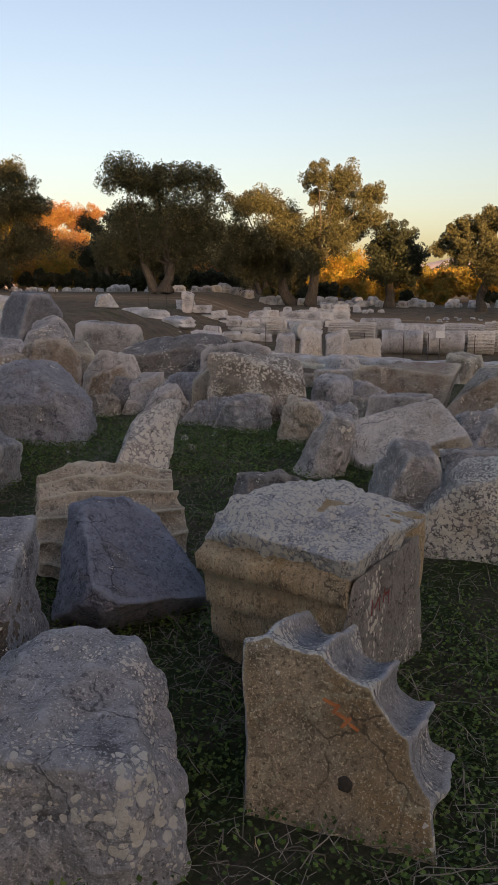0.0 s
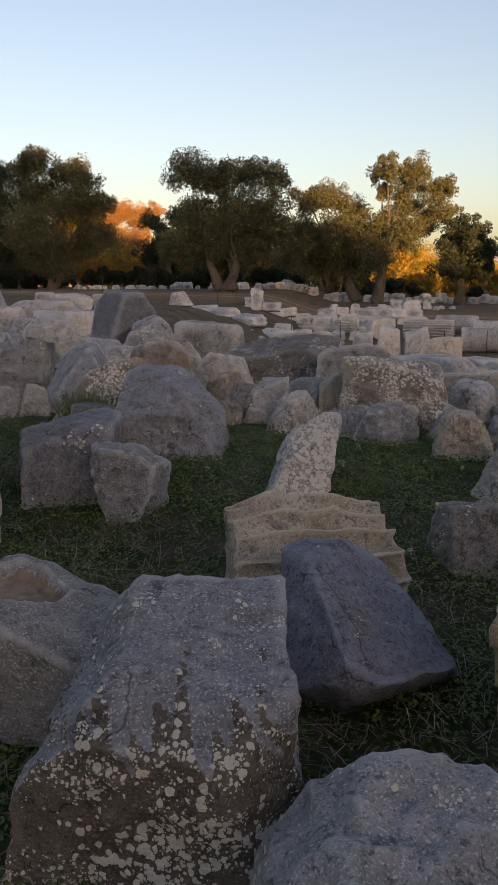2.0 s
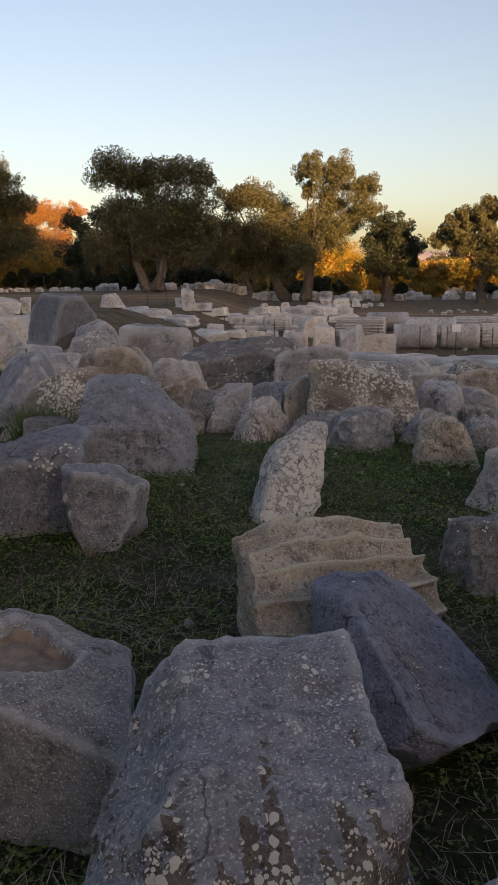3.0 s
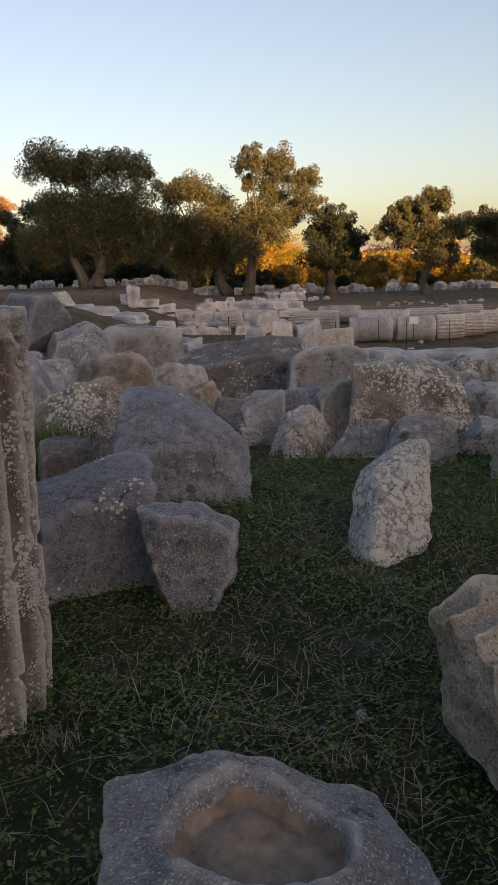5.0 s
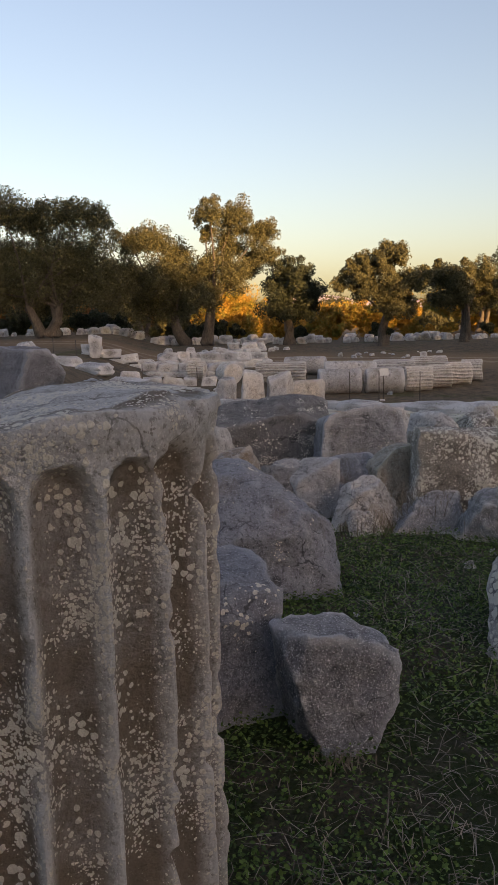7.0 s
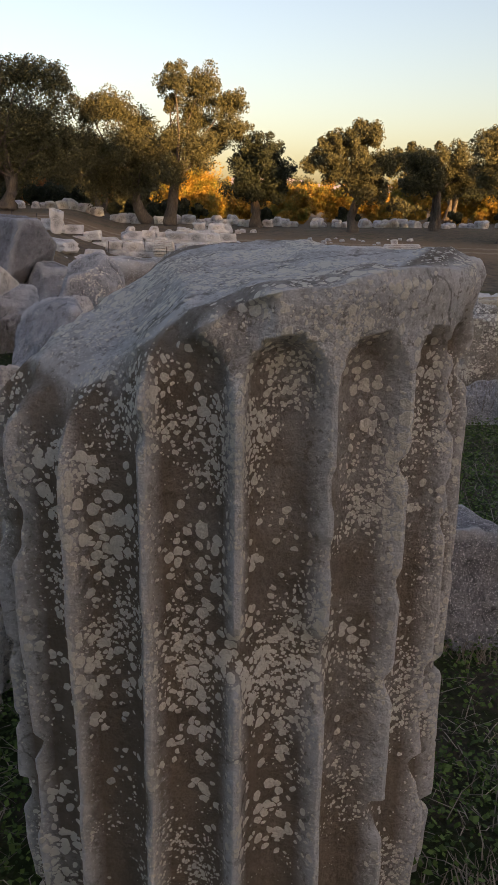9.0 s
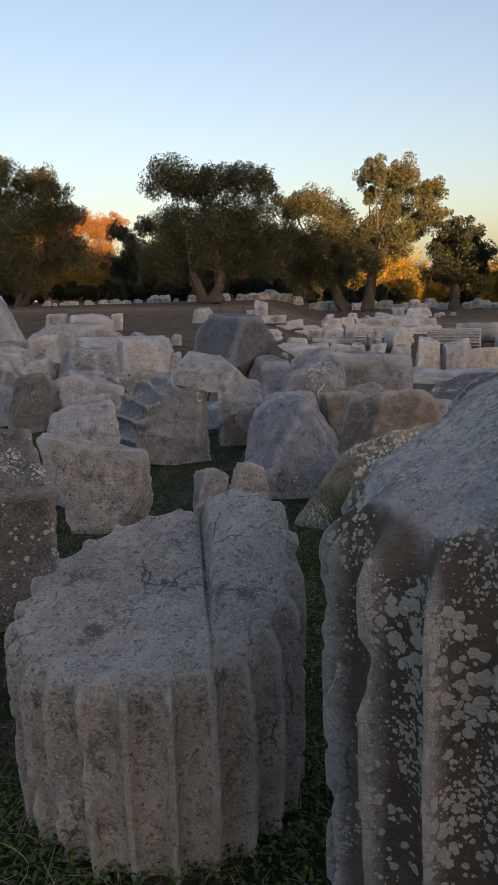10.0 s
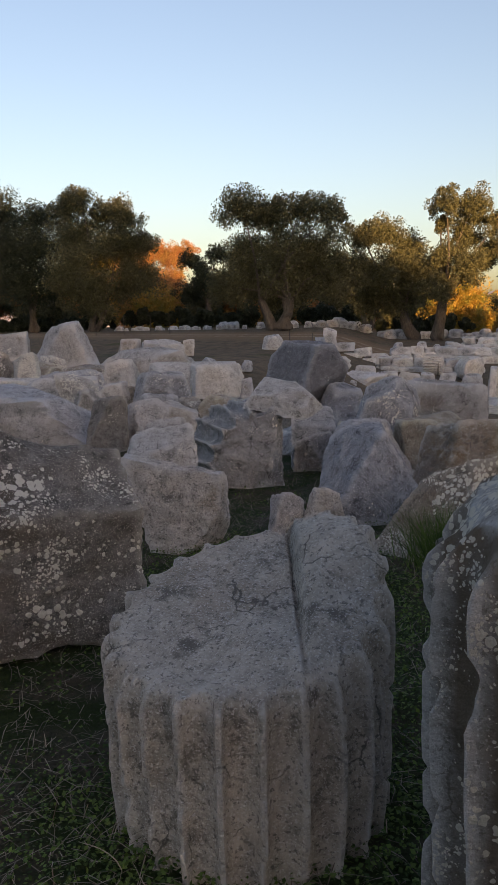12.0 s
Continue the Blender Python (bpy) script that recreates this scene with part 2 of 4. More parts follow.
def ground_mat():
    m, n, l, bsdf = node_mat("turf_and_soil")
    tc = n.new("ShaderNodeTexCoord")
    co = tc.outputs["Object"]
    sep = n.new("ShaderNodeSeparateXYZ")
    l.new(co, sep.inputs[0])
    big, mid, fine = noise_tex(n, l, co, 0.45, 4), noise_tex(n, l, co, 2.3, 6, 0.7), noise_tex(n, l, co, 38, 5, 0.7)
    grass = mix(n, l, fine, (0.012, 0.020, 0.008), (0.052, 0.078, 0.024))
    straw = mix(n, l, fine, (0.032, 0.028, 0.021), (0.15, 0.125, 0.094))
    soil = mix(n, l, fine, (0.11, 0.083, 0.058), (0.26, 0.20, 0.14))
    near = mix(n, l, grey_ramp(n, l, mid, 0.46, 0.62, 0.0, 0.9), grass, straw)
    near = mix(n, l, grey_ramp(n, l, big, 0.62, 0.74, 0, 0.7), near, soil)
    far = mix(n, l, grey_ramp(n, l, mid, 0.36, 0.62), straw, soil)
    far = mix(n, l, grey_ramp(n, l, big, 0.58, 0.72, 0, 0.8), far, mix(n, l, fine, (0.035, 0.05, 0.016), (0.075, 0.1, 0.035)))
    # worn cart track and trodden earth beyond the ruin
    tone = mix(n, l, grey_ramp(n, l, maths(n, l, "MULTIPLY", sep.outputs[1], 0.02), 0.34, 0.5), near, far)
    across = maths(n, l, "ADD", sep.outputs[1], maths(n, l, "MULTIPLY", sep.outputs[0], 0.32))
    across = maths(n, l, "ADD", across, maths(n, l, "MULTIPLY", mid, 2.4))
    lane = maths(n, l, "ABSOLUTE", maths(n, l, "SUBTRACT", across, 49.0), 0)
    tone = mix(n, l, grey_ramp(n, l, maths(n, l, "MULTIPLY", lane, 0.1), 0.22, 0.5, 0.85, 0.0), tone, mix(n, l, fine, (0.16, 0.112, 0.075), (0.27, 0.19, 0.125)))
    rut = maths(n, l, "ABSOLUTE", maths(n, l, "SUBTRACT", lane, 0.9), 0)
    tone = mix(n, l, grey_ramp(n, l, rut, 0.15, 0.4, 0.6, 0.0), tone, (0.36, 0.29, 0.215))
    l.new(tone, bsdf.inputs["Base Color"])
    bsdf.inputs["Roughness"].default_value = 0.95
    bsdf.inputs["Specular IOR Level"].default_value = 0.15
    bump = n.new("ShaderNodeBump")
    bump.inputs["Strength"].default_value, bump.inputs["Distance"].default_value = 1.0, 0.05
    l.new(maths(n, l, "ADD", fine, mid), bump.inputs["Height"])
    l.new(bump.outputs[0], bsdf.inputs["Normal"])
    return m


def leaf_mat(name, dark, light, warm=None, through_light=0.0):
    m, n, l, bsdf = node_mat(name)
    geo = n.new("ShaderNodeNewGeometry")
    tone = mix(n, l, geo.outputs["Random Per Island"], dark, light)
    if warm:
        tc = n.new("ShaderNodeTexCoord")
        patch = noise_tex(n, l, tc.outputs["Object"], 0.8, 2)
        tone = mix(n, l, grey_ramp(n, l, patch, 0.45, 0.62), tone, warm)
    l.new(tone, bsdf.inputs["Base Color"])
    bsdf.inputs["Roughness"].default_value = 0.6
    bsdf.inputs["Specular IOR Level"].default_value = 0.3
    if through_light:
        tr, add = n.new("ShaderNodeBsdfTranslucent"), n.new("ShaderNodeMixShader")
        l.new(tone, tr.inputs[0])
        add.inputs[0].default_value = through_light
        l.new(bsdf.outputs[0], add.inputs[1])
        l.new(tr.outputs[0], add.inputs[2])
        l.new(add.outputs[0], n["Material Output"].inputs[0])
    return m


def plain_mat(name, dark, light, scale, rough=0.9, bump_d=0.03, metal=0.0, stretch=None):
    m, n, l, bsdf = node_mat(name)
    tc = n.new("ShaderNodeTexCoord")
    co = tc.outputs["Object"]
    if stretch:
        mp = n.new("ShaderNodeMapping")
        mp.inputs["Scale"].default_value = stretch
        l.new(co, mp.inputs[0])
        co = mp.outputs[0]
    f = noise_tex(n, l, co, scale, 6, 0.65)
    l.new(mix(n, l, grey_ramp(n, l, f, 0.3, 0.7), dark, light), bsdf.inputs["Base Color"])
    bsdf.inputs["Roughness"].default_value, bsdf.inputs["Metallic"].default_value = rough, metal
    bump = n.new("ShaderNodeBump")
    bump.inputs["Strength"].default_value, bump.inputs["Distance"].default_value = 0.8, bump_d
    l.new(f, bump.inputs["Height"])
    l.new(bump.outputs[0], bsdf.inputs["Normal"])
    return m


M_GROUND = ground_mat()
M_BARK = plain_mat("olive_bark", (0.045, 0.038, 0.032), (0.16, 0.135, 0.11), 6.0, stretch=(3, 3, 0.6), bump_d=0.12)
M_OLIVE = leaf_mat("olive_leaves", (0.05, 0.054, 0.028), (0.145, 0.142, 0.07), None, 0.2)
M_DARKLEAF = leaf_mat("dark_leaves", (0.018, 0.026, 0.014), (0.05, 0.06, 0.032), None, 0.1)
M_GOLD = leaf_mat("dry_autumn_leaves", (0.26, 0.15, 0.03), (0.46, 0.29, 0.06), (0.20, 0.19, 0.04), 0.25)
M_RUST = leaf_mat("russet_leaves", (0.24, 0.11, 0.045), (0.40, 0.19, 0.08), (0.32, 0.20, 0.06), 0.2)
M_GRASS = leaf_mat("clover_and_grass", (0.026, 0.052, 0.014), (0.13, 0.22, 0.05), None, 0.25)
M_STRAW = leaf_mat("dry_stalks", (0.09, 0.075, 0.055), (0.31, 0.27, 0.215))
M_HILL = plain_mat("scrub_hillside", (0.05, 0.05, 0.025), (0.13, 0.11, 0.06), 0.12, bump_d=0.4)
# distance haze is put into this pale mauve base colour
M_HAZE = plain_mat("hazed_far_hills", (0.38, 0.33, 0.36), (0.44, 0.38, 0.40), 0.002, bump_d=0.0)
M_IRON = plain_mat("rusty_iron", (0.05, 0.045, 0.04), (0.16, 0.13, 0.11), 30, 0.6, 0.002, 0.6)
M_PLATE = plain_mat("white_enamel", (0.62, 0.62, 0.60), (0.74, 0.74, 0.72), 20, 0.4, 0.0005)
M_RUSTPAINT = plain_mat("orange_paint", (0.32, 0.10, 0.03), (0.42, 0.15, 0.05), 40, 0.8, 0.001)
M_REDPAINT = plain_mat("red_paint", (0.16, 0.035, 0.03), (0.24, 0.05, 0.04), 40, 0.8, 0.001)
# near-black colour stands for the shade inside a small hole
M_HOLE_SHADE = plain_mat("hole_shade", (0.02, 0.017, 0.014), (0.05, 0.04, 0.03), 60, 0.95, 0.002)
# basin interior: a darker brown than the block round it
M_BASIN = plain_mat("basin_brown", (0.11, 0.08, 0.06), (0.30, 0.235, 0.18), 14, 0.95, 0.02)


# ---- the land ----
def axis_lines(lo, hi, fine, reach):
    """Grid lines: close together between lo and hi, ever wider out to reach."""
    out = list(np.arange(lo, hi, fine))
    step, v = fine, lo
    left = []
    while v > -reach:
        step *= 1.22
        v -= step
        left.append(v)
    step, v = fine, out[-1]
    while v < reach:
        step *= 1.12 if v < 90 else 1.3
        v += step
        out.append(v)
    return np.array(left[::-1] + out)


def unevenness(p):
    """Small swells of the turf at points p (n x 3, z = 0)."""
    near = np.clip((60 - np.abs(p[:, 1])) / 60, 0, 1)
    return near * (0.035 * lumps(p, 0.9) + 0.02 * lumps(p, 3.1)) - 0.02


def lay(p):
    """Set points of the near field down on the turf."""
    flat = p * np.array([1, 1, 0])
    p[:, 2] += np.interp(p[:, 1], NEAR_Y, NEAR_Z) + unevenness(flat)
    return p


def build_ground():
    xs, ys = axis_lines(-7, 4, 0.11, 2500), axis_lines(1, 14, 0.11, 2500)
    gx, gy = np.meshgrid(xs, ys)
    flat = np.stack([gx.ravel(), gy.ravel(), np.zeros(gx.size)], -1)
    z = np.array([ground_height(a, b) for a, b in flat[:, :2]])
    z += unevenness(flat)
    flat[:, 2] = z
    w = len(xs)
    faces = [(j * w + i, j * w + i + 1, (j + 1) * w + i + 1, (j + 1) * w + i) for j in range(len(ys) - 1) for i in range(w - 1)]
    tagged(new("ground", mesh_from("ground", flat, faces, M_GROUND)), "rough ground of clover, dry stalks and bare earth", "ground", kind="structure")


build_ground()


def ridge(name, path, height, depth, mat, label, seed):
    """A long hill: a crest line with slopes on both sides."""
    rs = np.random.RandomState(seed)
    verts, faces, rows = [], [], 7
    for k, ((x, y), h) in enumerate(zip(path, height)):
        a, b = path[max(k - 1, 0)], path[min(k + 1, len(path) - 1)]
        t = Vector((b[0] - a[0], b[1] - a[1])).normalized()
        side = Vector((-t.y, t.x))
        for r in range(rows):
            u = r / (rows - 1) * 2 - 1
            verts.append((x + side.x * u * depth, y + side.y * u * depth, h * (math.cos(u * math.pi) + 1) / 2 * (1 + 0.03 * rs.randn()) - 2))
    for k in range(len(path) - 1):
        for r in range(rows - 1):
            i = k * rows + r
            faces.append((i, i + 1, i + rows + 1, i + rows))
    return tagged(new(name, mesh_from(name, verts, faces, mat)), label, "hill", kind="structure")


# the hill behind the walk, over whose falling crest the last sun reaches the trees
CREST = 170.0
hill_s = np.linspace(-420, 420, 169)
hill_path = [(1.5 - CREST * SUN_TRAVEL[0] + s * 0.866, 50 - CREST * SUN_TRAVEL[1] + s * 0.5) for s in hill_s]
hill_h = [2 + CREST * math.tan(radians(SUN_EL)) + 2.2 + 11.0 * smooth(6, -6, s) + 3.0 * smooth(-12, -18, s) + 0.9 * math.sin(s * 0.37) * smooth(-10, 8, s) for s in hill_s]
ridge("hill_behind", hill_path, hill_h, 55, M_HILL, "scrubby hillside that shades the field", 3)
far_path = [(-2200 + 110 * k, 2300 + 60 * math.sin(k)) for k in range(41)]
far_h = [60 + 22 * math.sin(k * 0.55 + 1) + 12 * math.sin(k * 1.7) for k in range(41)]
ridge("hill_far", far_path, far_h, 300, M_HAZE, "range of distant hills coloured pale with haze", 4)


# ---- stones ----
NAMES = {
    "slate": "dark slate-blue marble",
    "navy": "dark blue marble",
    "grey": "weathered grey marble", "blue": "blue-grey marble", "dark": "dark grey stone", "warm": "brownish limestone",
    "pale": "pale marble", "white": "grey stone crusted with white lichen", "spotted": "brown-grey stone dotted with pale lichen",
    "ochre": "grey stone with an ochre broken face", "red": "brown stone with a reddish stain", "tan": "tan marble",
}
COUNT = [0]


def rock_mesh(name, w, d, h, mat, seed, chop=6, soft=16, level=4, rough=1.0, planes=(), basin=None, free=False):
    """A broken block: the space inside a few planes, its edges worn round, its faces uneven. It stands on z = 0."""
    rs = np.random.RandomState(seed)
    u, faces = sphere(level)
    cuts = []
    for ax in range(3):
        for s in (-1, 1):
            nrm = rs.randn(3) * 0.11
            nrm[ax] = s
            if ax == 2 and s < 0:
                nrm = np.array([0, 0, -1.0])
            cuts.append((nrm / np.linalg.norm(nrm), 1.0))
    if free:
        cuts = [(np.array([0, 0, -1.0]), 1.0)]
        sides = rs.randint(5, 8)
        start = rs.uniform(0, 2 * math.pi)
        for k in range(sides):
            a = start + (k + rs.uniform(-0.3, 0.3)) * 2 * math.pi / sides
            up = rs.uniform(-0.15, 0.6)
            nrm = np.array([math.cos(a), math.sin(a), up])
            nrm /= np.linalg.norm(nrm)
            cuts.append((nrm, rs.uniform(0.78, 1.0)))
        nrm = np.array([rs.uniform(-0.4, 0.4), rs.uniform(-0.4, 0.4), 1.0])
        cuts.append((nrm / np.linalg.norm(nrm), rs.uniform(0.86, 0.98)))
    for _ in range(chop):
        nrm = rs.randn(3)
        nrm[2] = abs(nrm[2]) * 0.8
        nrm /= np.linalg.norm(nrm)
        corner = np.abs(nrm).sum()
        cuts.append((nrm, corner * rs.uniform(0.54, 0.80)))
    for a, b, c, far in planes:
        nrm = np.array([a, b, c], float)
        cuts.append((nrm / np.linalg.norm(nrm), far))
    s = sum(np.maximum(u @ nrm, 0) ** soft / far ** soft for nrm, far in cuts)
    p = u * (s ** (-1.0 / soft))[:, None] * np.array([w, d, h]) / 2
    size = (w * d * h) ** (1 / 3)
    shift = rs.rand(3) * 30
    rough *= 0.9
    off = rough * size * (0.022 * lumps(p, 2.4 / size, shift) + 0.026 * lumps(p, 5.5 / size, shift) + 0.017 * lumps(p, 13 / size, shift))
    if level > 4:
        off += rough * (0.009 * lumps(p, 26, shift) + 0.005 * lumps(p, 60, shift))
    off -= rough * size * 0.05 * np.abs(lumps(p, 3.4 / size, shift + 7)) * (1 if level > 2 else 0)
    p = p + u * off[:, None]
    p[:, 2] += h / 2
    if basin:
        cx, cy, rx, ry, deep = basin
        e = np.sqrt(((p[:, 0] - cx) / rx) ** 2 + ((p[:, 1] - cy) / ry) ** 2) + 0.14 * lumps(p, 7, shift)
        dip = np.clip((1.05 - e) * 3.2, 0, 1)
        p[:, 2] -= np.where(p[:, 2] > h * 0.5, dip * dip * (3 - 2 * dip) * deep, 0)
        me = mesh_from(name, p, faces, mat)
        me.materials.append(M_BASIN)
        inside = np.array([dip[f].min() > 0.45 and p[f, 2].min() > h * 0.5 for f in (np.array(q) for q in faces)])
        me.polygons.foreach_set("material_index", inside.astype(np.int32))
        return me
    return mesh_from(name, p, faces, mat, True, 34)


def rock(kind, x, y, z, w, d, h, yaw, tone, lich=0.15, chop=5, soft=70, level=4, rough=1.0, planes=(), tilt=(0, 0), sink=0.03, basin=None, spot=1.0, crust=None, label=""):
    COUNT[0] += 1
    if tone == "grey" and COUNT[0] % 3 == 1:
        tone = "blue"
    chop, level = (chop + 2 if kind in ("block", "slab") else chop), (5 if level == 4 and y < 14.5 else level)
    if kind in ("block", "slab"):
        rough, soft = rough * 0.6, max(soft, 60)
    me = rock_mesh(kind, w, d, h + sink, stone_mat(tone, lich, spot), 100 + COUNT[0], chop, soft, level, rough, planes, basin, kind == "boulder" and not planes)
    if crust:  # one face wears a crust with its shade in the colour: direction, stone, lichen
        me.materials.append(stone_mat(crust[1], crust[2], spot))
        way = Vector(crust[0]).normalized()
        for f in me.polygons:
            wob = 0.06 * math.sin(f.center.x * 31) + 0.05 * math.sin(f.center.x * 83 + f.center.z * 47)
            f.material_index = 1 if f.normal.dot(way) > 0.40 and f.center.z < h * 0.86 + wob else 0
    ob = new(kind, me)
    ob.matrix_world = pose(x, y, z - sink, tilt[0], tilt[1], yaw)
    speckle = " speckled with white lichen" if 0.2 < lich < 0.9 and tone not in ("white", "spotted") else ""
    what = {"boulder": "broken boulder", "block": "squared block", "slab": "flat slab", "drum_stone": "fallen column drum"}[kind]
    return tagged(ob, label or f"{NAMES[tone]} {what}{speckle} in the rubble", "stone", "rubble stones")


def fluting(phase, fillet=0.07):
    """Depth 0..1 of a flute across its pitch; the fillet between flutes stays at 0."""
    v = (np.asarray(phase) % 1.0 - 0.5) / (0.5 - fillet)
    return np.sqrt(np.clip(1 - v * v, 0, 1))


def standing_drum(name, radius, top, mat, flutes=20, turn=0.0, deep=0.045, flute_top=None, chips=0.01, seed=1, rows=70, rings=22, per=14, swell=None):
    """A fluted drum on end; top(x, y) gives the height of its broken upper face."""
    rs = np.random.RandomState(seed)
    cols = flutes * per
    th = np.arange(cols) / cols * 2 * math.pi
    shift = rs.rand(3) * 20
    verts = []
    rim_z = top(radius * np.cos(th), radius * np.sin(th))
    for r in range(rows):
        z = rim_z * (r / (rows - 1)) - 0.05 * (1 - r / (rows - 1))
        f = fluting((th - turn) / (2 * math.pi) * flutes)
        if flute_top is not None:
            lim = flute_top(th)
            end = np.clip((lim - z) / 0.09, 0, 1)
            v = np.abs(((th - turn) / (2 * math.pi) * flutes) % 1.0 - 0.5) / 0.43
            f = np.sqrt(np.clip(1 - (v / np.maximum(np.sqrt(np.clip(1 - (1 - end) ** 2, 0, 1)), 1e-3)) ** 2, 0, 1)) * np.sqrt(np.clip(1 - (1 - end) ** 2, 0, 1))
        rad = radius * np.ones(cols)
        if swell:
            rad = rad + swell(z)
        p = np.stack([rad * np.cos(th), rad * np.sin(th), z], -1)
        arris = np.clip(1 - f * 1.4, 0, 1)
        chip = np.clip(lumps(p, 9, shift) + 0.6 * lumps(p, 23, shift) - 0.25, 0, 1) * arris * chips * 4
        rad = rad - deep * f - chip + 0.004 * lumps(p, 14, shift) + 0.01 * lumps(p, 3, shift)
        edge = np.clip((rim_z - z) / 0.03, 0, 1)
        rad = rad - 0.012 * (1 - edge)
        verts.append(np.stack([rad * np.cos(th), rad * np.sin(th), z], -1))
    rim = verts[-1]
    for k in range(1, rings):
        s = 1 - k / rings
        xy = rim[:, :2] * s
        q = np.concatenate([xy, np.zeros((cols, 1))], 1)
        z = top(xy[:, 0], xy[:, 1]) + 0.012 * lumps(q, 7, shift) + 0.006 * lumps(q, 19, shift) + 0.003 * lumps(q, 50, shift)
        z += 0.010 * min(k / 2, 1)
        verts.append(np.concatenate([xy, z[:, None]], 1))
    total = len(verts)
    pts = np.concatenate(verts)
    pts = np.concatenate([pts, [[0, 0, float(top(np.zeros(1), np.zeros(1))[0])]]])
    faces = []
    for r in range(total - 1):
        for c in range(cols):
            faces.append((r * cols + c, r * cols + (c + 1) % cols, (r + 1) * cols + (c + 1) % cols, (r + 1) * cols + c))
    last = (total - 1) * cols
    for c in range(cols):
        faces.append((last + c, last + (c + 1) % cols, len(pts) - 1))
    return mesh_from(name, pts, faces, mat, True, 32)


def drum_wedge(name, radius, a0, a1, length, mat, flutes=20, deep=0.05, seed=1, inner=0.0, front_wear=0.7, slices=26, rough=1.0, worn=0.0, face=None):
    """A split piece of a fluted drum, its axis along local y from 0 to length; the fluted curve runs from angle a0 to a1 about the axis."""
    rs = np.random.RandomState(seed)
    shift = rs.rand(3) * 20
    arc = np.linspace(radians(a0), radians(a1), 96)
    f = fluting(arc / (2 * math.pi) * flutes)
    core = np.array([inner * math.cos(radians((a0 + a1) / 2)), inner * math.sin(radians((a0 + a1) / 2))])
    rings = []

    def section(y, shrink=1.0):
        wear = 1 - front_wear * math.exp(-(y / (0.22 * length)) ** 2)
        rad = radius - deep * f * wear - 0.03 * (1 - wear)
        curve = np.stack([rad * np.cos(arc), rad * np.sin(arc)], -1)
        back1 = [curve[-1] + (core - curve[-1]) * k / 16 for k in range(1, 16)]
        back2 = [core + (curve[0] - core) * k / 16 for k in range(0, 16)]
        loop = np.concatenate([curve, back1, back2])
        mid = loop.mean(0)
        loop = mid + (loop - mid) * shrink
        return np.stack([loop[:, 0], np.full(len(loop), y), loop[:, 1]], -1)

    for k in range(1, 14):
        rings.append(section(0.0, k / 14 * (1 - worn)))
    rings.append(section(0.0, 0.975 * (1 - worn)))
    for k in range(slices + 1):
        v = k / slices
        rings.append(section(0.012 + (length - 0.024) * v, 1 - worn * (math.exp(-(v / 0.16) ** 2) + math.exp(-((1 - v) / 0.16) ** 2))))
    rings.append(section(length, 0.975 * (1 - worn)))
    for k in range(13, 0, -1):
        rings.append(section(length, k / 14 * (1 - worn)))
    n = len(rings[0])
    p = np.concatenate(rings)
    mid = p.mean(0)
    away = p - mid
    away /= np.linalg.norm(away, axis=1)[:, None]
    p = p + away * (rough * (0.022 * lumps(p, 4.5, shift) + 0.011 * lumps(p, 12, shift) + 0.005 * lumps(p, 30, shift)))[:, None]
    faces = [(r * n + c, (r + 1) * n + c, (r + 1) * n + (c + 1) % n, r * n + (c + 1) % n) for r in range(len(rings) - 1) for c in range(n)]
    faces.append(tuple(range(n)))
    faces.append(tuple(range(len(p) - 1, len(p) - n - 1, -1)))
    me = mesh_from(name, p, faces, mat, True, 35)
    if face:
        me.materials.append(face)
        me.polygons.foreach_set("material_index", [1 if k < 13 * n or k == len(faces) - 2 else 0 for k in range(len(faces))])
    return me


# -- the standing column shaft, its shoulder broken off
def column_top(x, y):
    p = np.stack([x, y, np.zeros_like(x)], -1)
    broken = np.maximum(-0.12 - x, 0)
    z = 1.56 - 0.12 * np.maximum(0.2 - x, 0) - 0.60 * broken - 0.25 * np.maximum(-0.15 - y, 0) * np.clip(-x * 4, 0, 1)
    rugged = 0.35 + np.clip(broken * 6, 0, 1)
    return z + rugged * (0.030 * lumps(p, 5) + 0.016 * lumps(p, 12) + 0.008 * lumps(p, 27)) - 0.03 * np.clip(lumps(p, 6, 3.3) - 0.45, 0, 1)


column = new("column_shaft", standing_drum(
    "column_shaft", 0.55, column_top, stone_mat("shaft", 0.64, 0.75, 0.55), turn=radians(-59.3), deep=0.07,
    flute_top=lambda th: 1.455 + 0.0 * th, chips=0.012, seed=4, rows=110, per=16,
    swell=lambda z: 0.018 * np.clip((z - 1.46) / 0.08, 0, 1) - 0.02 * (1 - np.clip(z / 0.25, 0, 1))))
column.matrix_world = pose(-3.39, 6.14, -0.10)
tagged(column, "tall fluted marble column shaft with broken shoulder and pale lichen dots", "column")


# -- the low drum split by a crack, its upper face sloping
def split_top(x, y):
    wx, wy = x - 4.53, y + 6.98
    crack = -4.255 - 0.19 * (wy - 6.56)
    low = 0.665 + 0.27 * (wy - 6.5) - 0.10 * np.maximum(-4.45 - wx, 0) - 0.05 * np.cos((wx + 4.65) * 3.0) * np.clip((wy - 6.5) * (7.5 - wy) * 3, 0, 1) + 0.03
    high = 0.645 + 0.62 * (wy - 6.56) - 0.25 * np.maximum(wx + 4.12, 0) - 0.5 * np.maximum(wy - 7.2, 0) - 0.5 * np.maximum(-4.27 - wx, 0)
    k = np.clip((wx - crack) / 0.025 + 0.5, 0, 1)
    z = low * (1 - k) + high * k - 0.022 * np.exp(-((wx - crack + 0.012) / 0.008) ** 2)
    p = np.stack([x, y, np.zeros_like(x)], -1)
    return z + 0.008 * lumps(p, 8)


